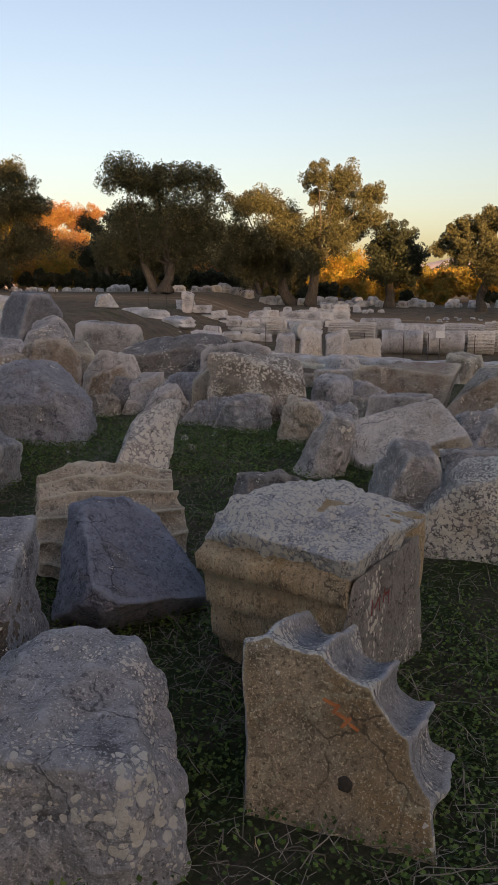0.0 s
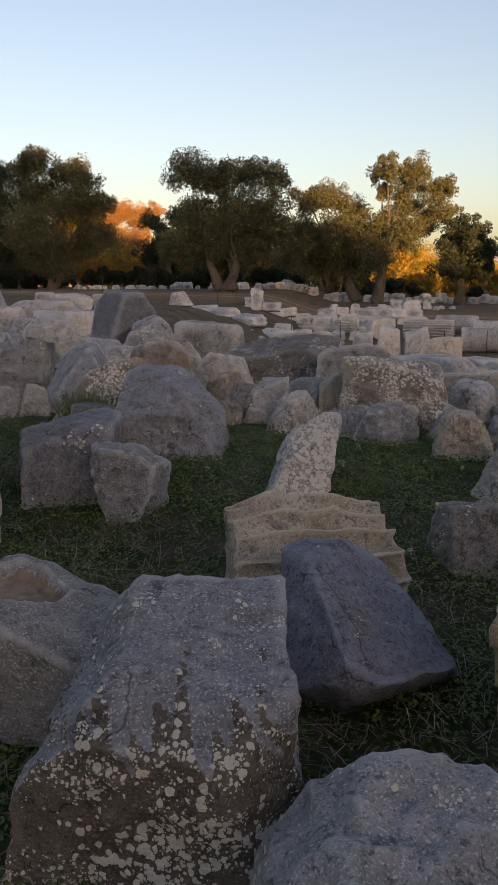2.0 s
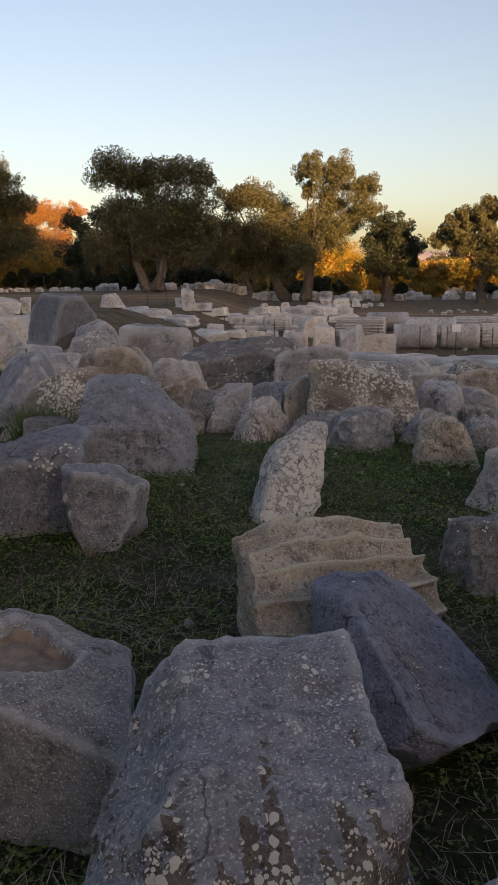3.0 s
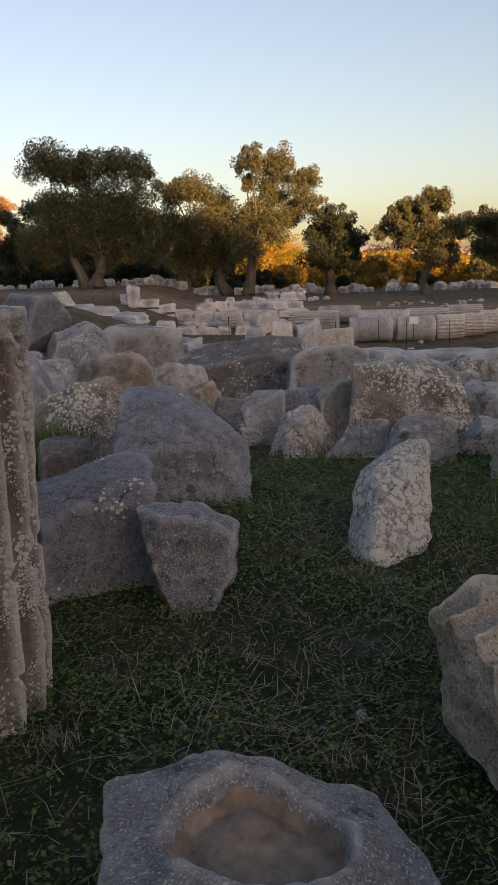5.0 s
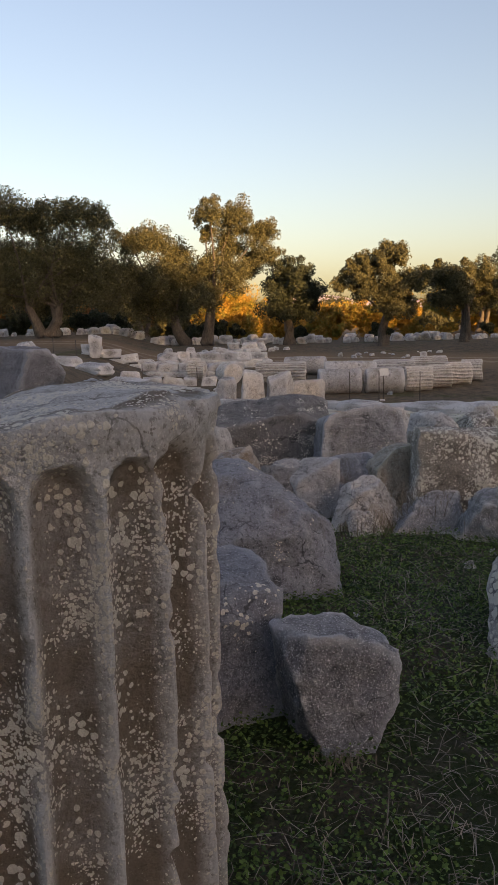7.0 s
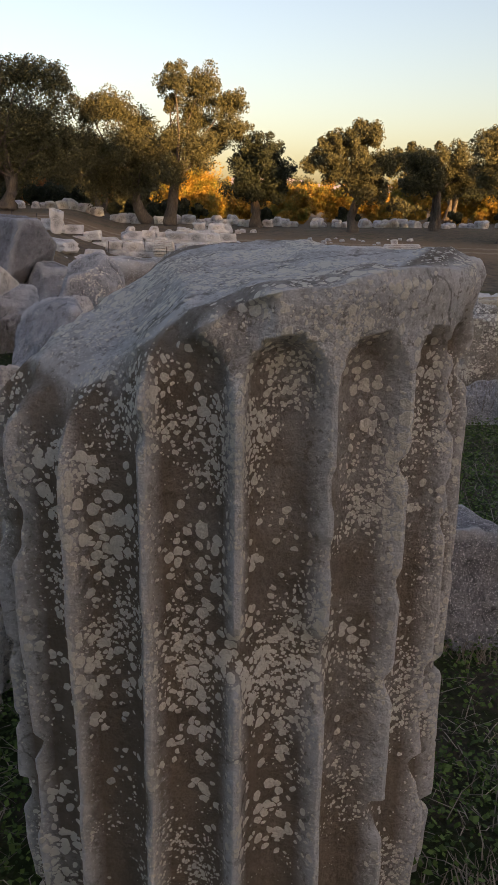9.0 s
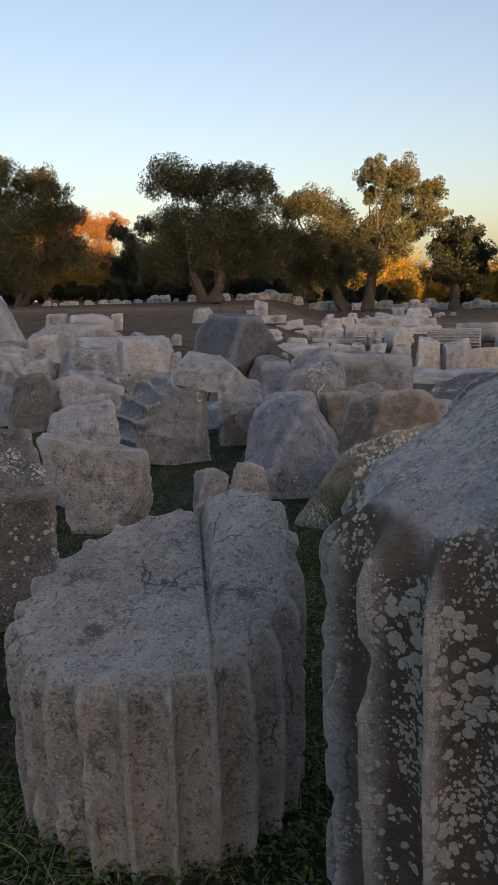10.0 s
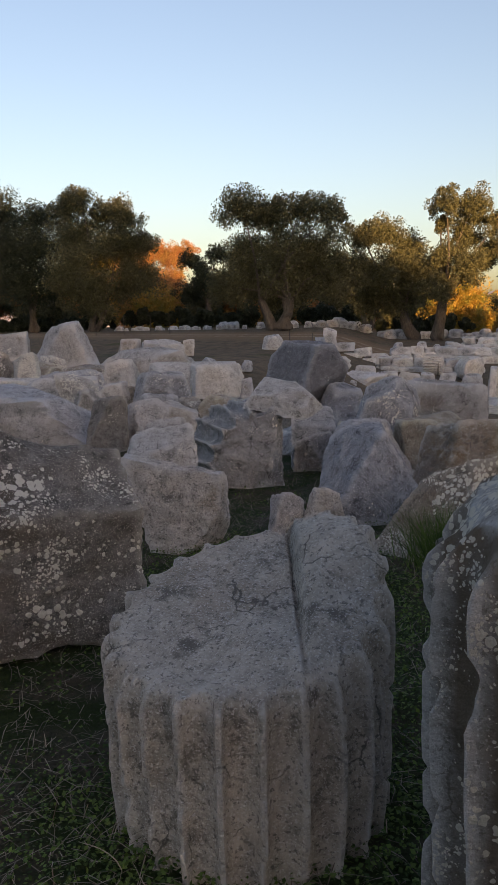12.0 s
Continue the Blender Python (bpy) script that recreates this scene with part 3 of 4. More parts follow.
drum = new("split_drum", standing_drum("split_drum", 0.525, split_top, stone_mat("drum", -0.35, 1.0), flutes=24, turn=radians(-90), deep=0.05, chips=0.014, seed=9, rows=60, rings=60, per=16,
                                       swell=lambda z: -0.03 * (1 - np.clip(z / 0.3, 0, 1))))
drum.matrix_world = pose(-4.53, 6.98, -0.13)
tagged(drum, "low fluted grey marble drum, cracked, with sloping broken top", "column drum")

# -- quarter drum on its edge with a tan flat face
frag = tagged(new("drum_fragment"), "quarter of a fluted drum with tan sawn face and dowel hole", "stone")
frag.matrix_world = pose(0.13, 3.55, -0.23, -16, 0, -15)
part("body", drum_wedge("body", 0.63, -8, 98, 0.52, stone_mat("blue", 0.6, 1.2), deep=0.075, seed=3, front_wear=0.75, rough=0.9, face=stone_mat("tan", 0.05, 0.8)), frag)
# a solid plug coloured dark in place of a shaded recess
hole = rock_mesh("dowel_hole", 0.042, 0.03, 0.046, M_HOLE_SHADE, 4, 2, 12, 2)
hole_ob = part("dowel_hole", hole, frag, "small dark plug coloured as a shaded dowel hole")
hole_ob.location = (0.31, 0.002, 0.17)
for k, (mx, mz, ang, ln) in enumerate(((0.245, 0.435, 20, 0.05), (0.265, 0.42, -60, 0.035), (0.285, 0.40, 25, 0.04), (0.30, 0.385, -50, 0.045), (0.325, 0.375, 30, 0.035))):
    mark = part("paint_mark", strips("paint_mark", [(-ln / 2, 0, -0.006), (ln / 2, 0, -0.005), (ln / 2, 0, 0.006), (-ln / 2, 0, 0.005)], 4, M_RUSTPAINT), frag, "faded orange paint stroke")
    mark.matrix_local = pose(mx, -0.030, mz, 0, ang, 0)

# -- fluted piece lying on its side
piece = new("fluted_fragment", drum_wedge("fluted_fragment", 0.50, -12, 112, 0.80, stone_mat("warm", 0.0, 1.0), deep=0.06, seed=12, inner=0.0, front_wear=0.1, rough=2.0, worn=0.20))
piece.matrix_world = pose(-1.34, 5.76, -0.08, 0, 0, -70)
tagged(piece, "brown-grey fluted drum fragment lying on its side in the grass", "stone")

# -- layered drum piece further off
layered = new("fluted_fragment", drum_wedge("fluted_fragment", 0.70, 75, 205, 0.95, stone_mat("grey", 0.2, 1.0), deep=0.085, seed=21, inner=-0.42, front_wear=0.0, rough=2.6, worn=0.12))
layered.matrix_world = pose(-5.28, 12.25, 0.18, 0, 8, 30)
tagged(layered, "tilted grey drum fragment with deep flutes like stacked ledges", "stone")


# -- moulded cornice block
def moulded_block(name, profile, length, mat, seed):
    """A profile (u, z) drawn along local x, subdivided and worn."""
    rs = np.random.RandomState(seed)
    shift = rs.rand(3) * 20
    loop = []
    for (a, b), (c, d) in zip(profile, profile[1:] + profile[:1]):
        n = max(1, int(math.hypot(c - a, d - b) / 0.022))
        loop += [(a + (c - a) * k / n, b + (d - b) * k / n) for k in range(n)]
    loop = np.array(loop)
    mid = loop.mean(0)
    rings = []
    xs = [(-length / 2, k / 16) for k in range(1, 17)] + [(-length / 2 + length * k / 48, 1.0) for k in range(1, 48)] + [(length / 2, k / 16) for k in range(16, 0, -1)]
    for x, s in xs:
        q = mid + (loop - mid) * s
        rings.append(np.stack([np.full(len(q), x), q[:, 0], q[:, 1]], -1))
    n = len(loop)
    p = np.concatenate(rings)
    c = p.mean(0)
    away = (p - c) / np.linalg.norm(p - c, axis=1)[:, None]
    worn = np.clip(lumps(p, 2.3, shift), 0, 1) * np.clip((np.abs(p[:, 0]) / (length / 2) - 0.6) * 2.5, 0, 1)
    p = p + away * (0.014 * lumps(p, 5, shift) + 0.007 * lumps(p, 14, shift) + 0.003 * lumps(p, 40, shift) - 0.09 * worn)[:, None]
    faces = [(r * n + k, r * n + (k + 1) % n, (r + 1) * n + (k + 1) % n, (r + 1) * n + k) for r in range(len(rings) - 1) for k in range(n)]
    faces += [tuple(range(n - 1, -1, -1)), tuple(range(len(p) - n, len(p)))]
    return mesh_from(name, p, faces, mat)


cornice = tagged(new("cornice_block"), "moulded cornice block, warm tan side, lichened top, red paint mark", "stone")
cornice.matrix_world = pose(0.33, 4.75, -0.23, 0, 0, -31) @ Matrix.Diagonal((0.76, 0.74, 1.24, 1))
part("body", moulded_block("body", [(-0.36, -0.04), (-0.40, 0.10), (-0.44, 0.11), (-0.44, 0.235), (-0.47, 0.245), (-0.47, 0.345), (-0.50, 0.37), (-0.55, 0.385), (-0.56, 0.44),
                                    (-0.40, 0.50), (-0.10, 0.575), (0.2, 0.585), (0.5, 0.55), (0.55, 0.45), (0.52, -0.04)], 0.98, stone_mat("tan", -0.2, 1.0), 7), cornice)
part("top", rock_mesh("top", 1.02, 1.06, 0.17, stone_mat("blue", 1.0, 1.0), 41, 4, 30, 6, 1.2, ((0.2, -0.6, 0.7, 0.95),)), cornice, "grey upper bed with white lichen").location = (0.0, 0.0, 0.44)
# the end face takes a darker stone than the body
part("end", rock_mesh("end", 0.08, 0.98, 0.46, stone_mat("dark", 0.35, 1.0), 42, 2, 40, 5, 0.8), cornice, "dark grey end face with pale lichen spots").location = (0.475, 0.02, 0.01)
for k in range(17):
    bead = part("bead", rock_mesh("bead", 0.034, 0.03, 0.04, stone_mat("tan", -0.3), 60 + k, 1, 5, 2), cornice)
    bead.location = (-0.40 + k * 0.047, -0.485, 0.342)
for k, (my, mz, ang) in enumerate(((-0.30, 0.34, 80), (-0.25, 0.345, 30), (-0.21, 0.34, 90), (-0.16, 0.36, 70), (-0.12, 0.36, 0), (-0.10, 0.345, 90))):
    mark = part("paint_mark", strips("paint_mark", [(0, -0.028, -0.006), (0, 0.028, -0.006), (0, 0.028, 0.006), (0, -0.028, 0.006)], 4, M_REDPAINT), cornice, "faded red paint stroke")
    mark.matrix_local = pose(0.532, my, mz, ang, 0, 0)

# -- the large near stones
rock("boulder", -0.45, 3.46, -0.2, 0.76, 0.78, 0.48, 14, "blue", lich=0.46, level=6, chop=1, planes=((0.9, -0.1, 0.42, 0.95), (0.12, -0.2, 0.97, 0.86), (-0.1, -0.95, 0.12, 0.90), (-0.7, 0.2, 0.6, 1.0), (0.6, -0.75, 0.1, 1.1)), spot=1.1, rough=1.3, label="large grey marble boulder with broad white lichen patches")
# front face: brown crust, coloured darker to include its shade
rock("boulder", -1.19, 4.12, -0.2, 0.74, 0.74, 0.62, 2, "blue", lich=0.28, level=6, chop=0, spot=1.0, planes=((0.05, -0.6, 0.8, 1.02), (-0.75, -0.2, 0.6, 1.0), (0.7, -0.65, 0.1, 1.15)), crust=((0.15, -0.95, 0.12), "crusted", 0.72), label="large grey boulder with brown shade-toned face dotted by pale lichen")
rock("boulder", -0.65, 5.08, -0.29, 0.72, 0.84, 0.68, 0, "navy", lich=0.12, level=6, chop=0, rough=0.8, planes=((0.55, -0.21, 0.81, 0.36), (-0.7, -0.5, 0.3, 0.74), (0.4, -0.6, -0.65, 0.72), (-0.2, -0.75, -0.6, 0.85), (0.8, 0.3, 0.5, 0.8)), label="angular dark blue marble rock with an undercut base")
rock("boulder", -1.24, 7.50, -0.15, 0.42, 0.30, 0.84, 8, "white", lich=0.80, level=5, chop=3, tilt=(-30, 26), planes=((-0.5, 0, 0.8, 0.95), (0.7, 0, -0.6, 1.0)), spot=1.3, label="leaning slab of grey stone with white lichen")
rock("block", -2.02, 4.84, -0.2, 0.74, 0.80, 0.53, 6, "grey", lich=-0.4, level=6, chop=5, soft=10, rough=1.0, basin=(-0.02, -0.05, 0.23, 0.19, 0.09), label="grey marble block with a hollowed basin in its top")
rock("block", -2.90, 7.50, -0.06, 0.72, 0.68, 0.64, 20, "slate", lich=0.15, level=5, chop=2, rough=1.6, planes=((0.15, -0.1, 0.95, 0.88),), label="squared dark blue-grey marble block in the grass")
rock("boulder", -2.30, 7.08, -0.12, 0.46, 0.38, 0.50, 6, "grey", lich=-0.2, level=5, chop=3, planes=((0.7, -0.2, -0.4, 1.0), (-0.7, -0.2, -0.35, 1.05)), label="small grey marble stump with shallow flutes")
rock("boulder", -2.47, 9.00, -0.03, 1.0, 0.92, 0.72, 8, "slate", lich=0.1, level=6, chop=2, planes=((0.62, -0.1, 0.75, 0.74), (-0.2, -0.7, 0.65, 0.90), (0.75, -0.5, 0.3, 0.95)), label="large blue-grey marble boulder in the grass")
rock("boulder", -2.63, 8.00, -0.03, 0.30, 0.30, 0.46, 22, "dark", level=5)
rock("block", -5.22, 16.1, 0.50, 0.94, 0.94, 0.92, 42, "slate", level=5, chop=1, soft=60, planes=((0.35, -0.75, -0.6, 0.80), (0.8, 0.1, -0.6, 1.0)), tilt=(4, 5), label="big squared blue-grey block overturned on other stones")
rock("boulder", -5.2, 16.15, 0, 1.0, 0.9, 0.56, 10, "dark")
rock("slab", 1.04, 8.35, 0.10, 1.04, 0.56, 0.20, 12, "pale", level=5, chop=0, rough=0.6, tilt=(30, -19), label="pale marble slab tilted on smaller stones")
rock("boulder", 1.10, 8.55, -0.02, 0.6, 0.4, 0.2, 0, "red", chop=3)
rock("boulder", 0.25, 7.76, -0.1, 0.36, 0.30, 0.66, -6, "grey", level=5, chop=4, tilt=(-6, 26), label="grey veined marble shard leaning over")
rock("slab", -5.12, 12.5, 0.84, 0.70, 0.5, 0.20, -14, "pale", chop=3, tilt=(14, 8), label="pale flat slab resting on the fluted fragment")

# -- the field of rubble
rock("boulder", -4.08, 13.55, 0.00, 0.90, 0.70, 0.95, 20, "grey", lich=.35)
rock("block", -3.32, 14.75, -0.05, 1.10, 0.80, 0.96, -10, "grey", chop=2, rough=1.5)
rock("boulder", -1.95, 13.32, 0.00, 1.56, 0.90, 0.75, -4, "dark", lich=.4, chop=4, planes=((-0.3, -0.3, 0.9, 0.85),))
rock("block", -0.92, 12.68, 0.00, 1.00, 0.60, 0.68, 12, "grey", chop=2)
rock("boulder", -3.33, 11.55, 0.00, 0.86, 0.66, 0.80, 13, "ochre")
rock("boulder", -2.72, 12.50, 0.00, 0.78, 0.60, 0.58, 10, "grey")
rock("boulder", -2.46, 11.42, 0.00, 0.48, 0.45, 0.45, 10, "ochre")
rock("boulder", -2.10, 10.80, 0.00, 0.43, 0.40, 0.41, 18, "dark")
rock("block", -1.80, 10.72, 0.00, 0.42, 0.40, 0.47, 10, "grey", chop=3)
rock("block", -1.38, 11.02, 0.00, 0.46, 0.39, 0.45, -3, "grey")
rock("boulder", -1.44, 10.20, 0.00, 0.55, 0.40, 0.37, 16, "grey")
rock("block", -1.05, 10.82, 0.00, 0.42, 0.34, 0.53, 8, "warm", chop=3)
rock("boulder", -0.42, 10.58, 0.00, 1.06, 0.80, 0.74, -4, "spotted", lich=.62, chop=3, planes=((0.45, -0.2, 0.85, 0.88),))
rock("boulder", -0.92, 10.02, 0.00, 0.50, 0.35, 0.26, -8, "grey")
rock("boulder", -0.46, 9.68, 0.00, 0.65, 0.45, 0.37, 1, "grey")
rock("boulder", -3.38, 10.22, 0.00, 0.90, 0.60, 0.66, 13, "spotted", lich=.55)
rock("slab", -3.45, 9.50, 0.00, 0.58, 0.40, 0.32, 23, "dark")
rock("boulder", 0.13, 9.00, 0.00, 0.48, 0.38, 0.43, -18, "warm")
rock("drum_stone", 0.46, 10.92, 0.00, 0.57, 0.62, 0.43, -22, "grey", soft=6)
rock("slab", 0.65, 13.0, 0.00, 0.75, 0.45, 0.32, -9, "grey", chop=2)
rock("block", 1.36, 11.60, 0.00, 1.24, 0.60, 0.54, -6, "red", chop=2)
rock("block", 2.35, 10.9, 0.00, 0.68, 0.49, 0.52, -10, "spotted", lich=.35, chop=2)
rock("block", 1.20, 10.10, 0.00, 0.72, 0.30, 0.33, -3, "grey", chop=3)
rock("boulder", 0.58, 9.52, 0.00, 0.34, 0.25, 0.30, -1, "grey")
rock("boulder", 1.88, 8.89, 0.00, 0.66, 0.54, 0.34, -11, "grey", lich=.3)
rock("boulder", 1.57, 7.27, -0.06, 0.73, 0.52, 0.36, -1, "grey")
rock("boulder", 0.90, 6.32, -0.13, 0.46, 0.36, 0.62, 8, "pale", level=5, chop=3, planes=((-0.7, -0.2, 0.5, 0.8),))
rock("boulder", 1.34, 6.10, -0.15, 0.68, 0.50, 0.57, -6, "white", lich=0.95, level=5)
rock("boulder", 0.01, 6.56, -0.12, 0.54, 0.48, 0.38, 5, "dark", level=5, lich=.25)
rock("block", 0.85, 11.02, 0.00, 0.47, 0.39, 0.37, -2, "grey")
rock("boulder", -4.27, 12.85, 0.00, 0.76, 0.60, 0.68, -4, "grey")
rock("block", -3.55, 12.95, 0.00, 0.70, 0.60, 0.67, 14, "warm", chop=2)
rock("boulder", -6.07, 8.28, -0.00, 1.20, 0.92, 1.09, 36, "spotted", lich=.45, level=6, chop=2, spot=1.3, planes=((0.1, -0.5, 0.8, 0.92),))
rock("boulder", -5.58, 10.05, -0.00, 0.66, 0.32, 0.66, 4, "grey", level=5, chop=3, planes=((0.6,-0.2,-0.5,0.95),))
rock("boulder", -5.97, 10.85, -0.00, 0.66, 0.48, 0.78, 18, "grey")
rock("boulder", -4.22, 11.25, -0.00, 0.84, 0.70, 0.76, 13, "blue", level=5, chop=2, planes=((-0.7,-0.3,0.6,0.62),(0.8,-0.1,0.45,0.8),(0.1,-0.8,0.3,0.9)))
rock("boulder", -4.85, 10.45, -0.00, 0.36, 0.25, 0.33, 29, "blue")
rock("boulder", -4.52, 10.55, -0.00, 0.34, 0.25, 0.36, 7, "grey")
rock("block", -4.98, 14.26, 0.01, 0.56, 0.52, 0.64, 6, "grey", chop=3)
rock("boulder", -4.67, 15.83, -0.12, 0.80, 0.66, 0.90, 3, "grey")
rock("boulder", -9.29, 14.76, 0.02, 2.02, 1.41, 0.81, 32, "blue")
rock("boulder", -7.76, 14.43, 0.03, 0.61, 0.51, 0.76, 20, "dark")
rock("boulder", -7.39, 14.97, 0.03, 0.67, 0.63, 0.63, 30, "blue")
rock("block", -7.03, 15.13, 0.03, 0.60, 0.31, 0.54, 2, "pale", chop=2)
rock("block", -9.17, 18.49, 0.18, 0.59, 0.55, 0.45, 28, "grey", chop=3)
rock("boulder", -8.19, 18.41, 0.17, 1.01, 0.94, 0.76, 9, "grey", lich=.3)
rock("slab", -10.70, 19.38, 0.22, 1.63, 1.01, 0.47, 24, "grey")
rock("slab", -12.12, 19.84, 0.24, 1.70, 1.39, 0.41, 28, "grey")
rock("block", -10.52, 19.78, 0.25, 1.28, 0.93, 0.54, 33, "grey", lich=.5)
rock("boulder", -13.45, 21.88, 0.37, 1.18, 0.98, 0.78, 28, "spotted", lich=.5)
rock("block", -12.39, 21.64, 0.37, 0.55, 0.52, 0.78, 34, "white", lich=.9)
rock("boulder", -12.22, 22.66, 0.43, 0.74, 0.70, 0.57, 24, "white", lich=.9)
rock("slab", -10.84, 21.50, 0.35, 0.83, 0.70, 0.55, 17, "spotted", lich=.5)
rock("boulder", -9.92, 20.98, 0.32, 0.83, 0.77, 0.60, 20, "grey")
rock("slab", -8.04, 20.43, 0.27, 1.90, 1.36, 0.65, 8, "pale", chop=2)
rock("boulder", -9.79, 23.03, 0.42, 2.29, 1.64, 0.75, 17, "grey")
rock("block", -7.52, 20.02, 0.22, 1.09, 0.90, 0.69, 21, "grey", chop=3)
rock("boulder", -13.00, 25.48, 0.59, 1.38, 1.28, 1.31, 43, "grey", chop=4)
rock("block", -15.49, 26.95, 0.70, 1.13, 0.94, 0.85, 27, "grey", chop=3)
rock("block", -11.93, 27.75, 0.75, 0.62, 0.53, 0.56, 19, "pale", chop=2)
rock("block", -10.86, 27.70, 0.74, 1.27, 0.67, 0.54, 16, "pale", chop=2)
rock("block", -10.15, 28.16, 0.77, 0.31, 0.30, 0.45, 14, "pale", chop=2)
rock("boulder", -16.12, 27.00, 0.70, 0.91, 0.85, 0.66, 28, "grey")
rock("boulder", 0.17, 9.91, -0.00, 0.49, 0.41, 0.25, -25, "grey")
rock("block", 4.34, 22.20, -0.85, 0.46, 0.43, 0.51, -21, "pale", chop=3)
rock("block", 4.84, 22.30, -0.85, 0.76, 0.64, 0.43, -16, "warm", chop=2)
rock("block", 5.60, 22.29, -0.85, 0.76, 0.64, 0.37, -20, "warm", chop=2)
rock("block", 6.78, 22.46, -0.85, 1.23, 1.02, 0.25, -23, "warm", chop=2)
rock("block", 7.26, 24.93, -0.98, 0.87, 0.73, 0.61, -25, "grey", chop=2)
rock("block", -1.23, 32.84, -1.38, 0.80, 0.68, 1.17, 3, "pale", chop=3)
rock("block", -0.27, 32.92, -1.38, 0.89, 0.84, 1.35, 13, "pale", chop=3)
rock("block", 0.85, 32.98, -1.38, 1.01, 0.95, 1.23, -11, "pale", chop=4)
rock("boulder", -7.81, 30.26, 0.84, 0.69, 0.65, 0.49, 16, "pale")
rock("block", 1.85, 33.84, -1.35, 1.29, 0.68, 0.87, -2, "pale", chop=3)


# ---- the ruin ----
def ashlar(kind, a, b, z_top, height, depth, length, tone, seed, gap=0.012):
    """A straight course of squared blocks from a to b, each a thing of its own."""
    rs = random.Random(seed)
    a, b = Vector(a), Vector(b)
    run = b - a
    yaw = math.degrees(math.atan2(run.y, run.x))
    s = 0.0
    while s < run.length - 0.3:
        n = min(rs.uniform(0.75, 1.25) * length, run.length - s)
        c = a + run.normalized() * (s + n / 2)
        top = z_top(c.x, c.y) if callable(z_top) else z_top
        COUNT[0] += 1
        me = rock_mesh(kind, n - gap, depth, height, stone_mat(tone), 900 + COUNT[0], 1, 40, 3, 0.35)
        ob = new(kind, me)
        ob.matrix_world = pose(c.x, c.y, top - height + rs.uniform(-0.03, 0.03), rs.uniform(-2, 2), rs.uniform(-1, 1), yaw + rs.uniform(-2, 2))
        tagged(ob, "squared pale marble block in a ruined foundation course", "stone", "foundation blocks")
        s += n


def on_ground(dz):
    return lambda x, y: ground_height(x, y) + dz


# long stylobate edge crossing the field, two courses
ashlar("foundation_block", (-9.5, 40.5), (-2.6, 34.0), on_ground(0.34), 0.5, 1.0, 1.7, "pale", 1)
ashlar("foundation_block", (-2.6, 34.0), (2.2, 28.0), on_ground(0.38), 0.55, 1.0, 1.6, "pale", 2)
ashlar("foundation_block", (2.2, 28.0), (7.5, 20.4), on_ground(0.40), 0.6, 0.9, 1.5, "pale", 3)
ashlar("foundation_block", (-1.8, 32.0), (6.6, 19.6), on_ground(0.14), 0.5, 0.9, 1.4, "warm", 4)
# inner walls of pale blocks
for k, (a, b, h) in enumerate((((-7.6, 43.5), (-3.2, 43.0), 0.45), ((-4.6, 41.5), (0.2, 41.0), 0.55), ((-4.0, 46.0), (1.6, 46.5), 0.6), ((-1.8, 44.0), (1.8, 43.6), 0.7), ((-5.5, 39.0), (-1.0, 38.4), 0.30), ((0.0, 50.0), (1.8, 49.8), 0.7))):
    ashlar("wall_block", a, b, on_ground(h), 0.42, 0.55, 0.85, "pale", 20 + k)
    ashlar("wall_block", a, b, on_ground(h - 0.38), 0.45, 0.75, 1.1, "pale", 40 + k)


def lying_drum(x, y, z, radius, length, yaw, fluted, seed):
    """A fallen column drum on its side."""
    cols, rows = (160, 8) if fluted else (48, 8)
    th = np.arange(cols) / cols * 2 * math.pi
    f = fluting(th / (2 * math.pi) * 20) if fluted else np.zeros(cols)
    rings = []
    shift = seed * 3.7
    for s, v in [(0.05, 0), (0.5, 0), (0.95, 0)] + [(1, v) for v in np.linspace(0.02, 0.98, rows)] + [(0.95, 1), (0.5, 1), (0.05, 1)]:
        rad = (radius - 0.06 * f) * s
        p = np.stack([rad * np.cos(th), np.full(cols, (v - 0.5) * length), rad * np.sin(th)], -1)
        rings.append(p + 0.03 * np.stack([lumps(p, 2.1, shift)] * 3, -1))
    p = np.concatenate(rings)
    faces = [(r * cols + c, (r + 1) * cols + c, (r + 1) * cols + (c + 1) % cols, r * cols + (c + 1) % cols) for r in range(len(rings) - 1) for c in range(cols)]
    faces += [tuple(range(cols)), tuple(range(len(p) - 1, len(p) - cols - 1, -1))]
    ob = new("column_drum", mesh_from("column_drum", p, faces, stone_mat("pale")))
    ob.matrix_world = pose(x, y, z + radius - 0.04, 0, 0, yaw)
    tagged(ob, "fallen fluted pale marble column drum on the temple floor" if fluted else "fallen plain pale marble column drum on the temple floor", "column drum", "fallen drums")


for k, (x, y, r, n, yaw, fl) in enumerate((
        (5.4, 35.4, 0.50, 1.5, 82, False), (6.9, 35.6, 0.50, 1.1, 78, True), (8.0, 36.2, 0.48, 0.9, 80, True), (9.0, 36.8, 0.48, 1.0, 84, True), (9.9, 37.6, 0.46, 0.9, 70, True),
        (3.6, 35.6, 0.50, 1.7, 86, False), (4.6, 38.2, 0.46, 2.2, 84, False), (6.6, 38.4, 0.45, 1.8, 80, True), (8.6, 39.6, 0.42, 1.6, 82, True), (1.6, 38.6, 0.46, 2.2, 74, True), (-0.7, 38.8, 0.45, 0.9, 20, False), (-2.1, 40.2, 0.42, 0.8, 75, True), (3.0, 40.6, 0.42, 1.9, 70, False))):
    lying_drum(x, y, ground_height(x, y), r, n, yaw, fl, k)

# slim white marker stone, standing
marker = new("marker_stone", rock_mesh("marker_stone", 0.58, 0.5, 1.05, stone_mat("pale"), 77, 0, 14, 3, 0.4))
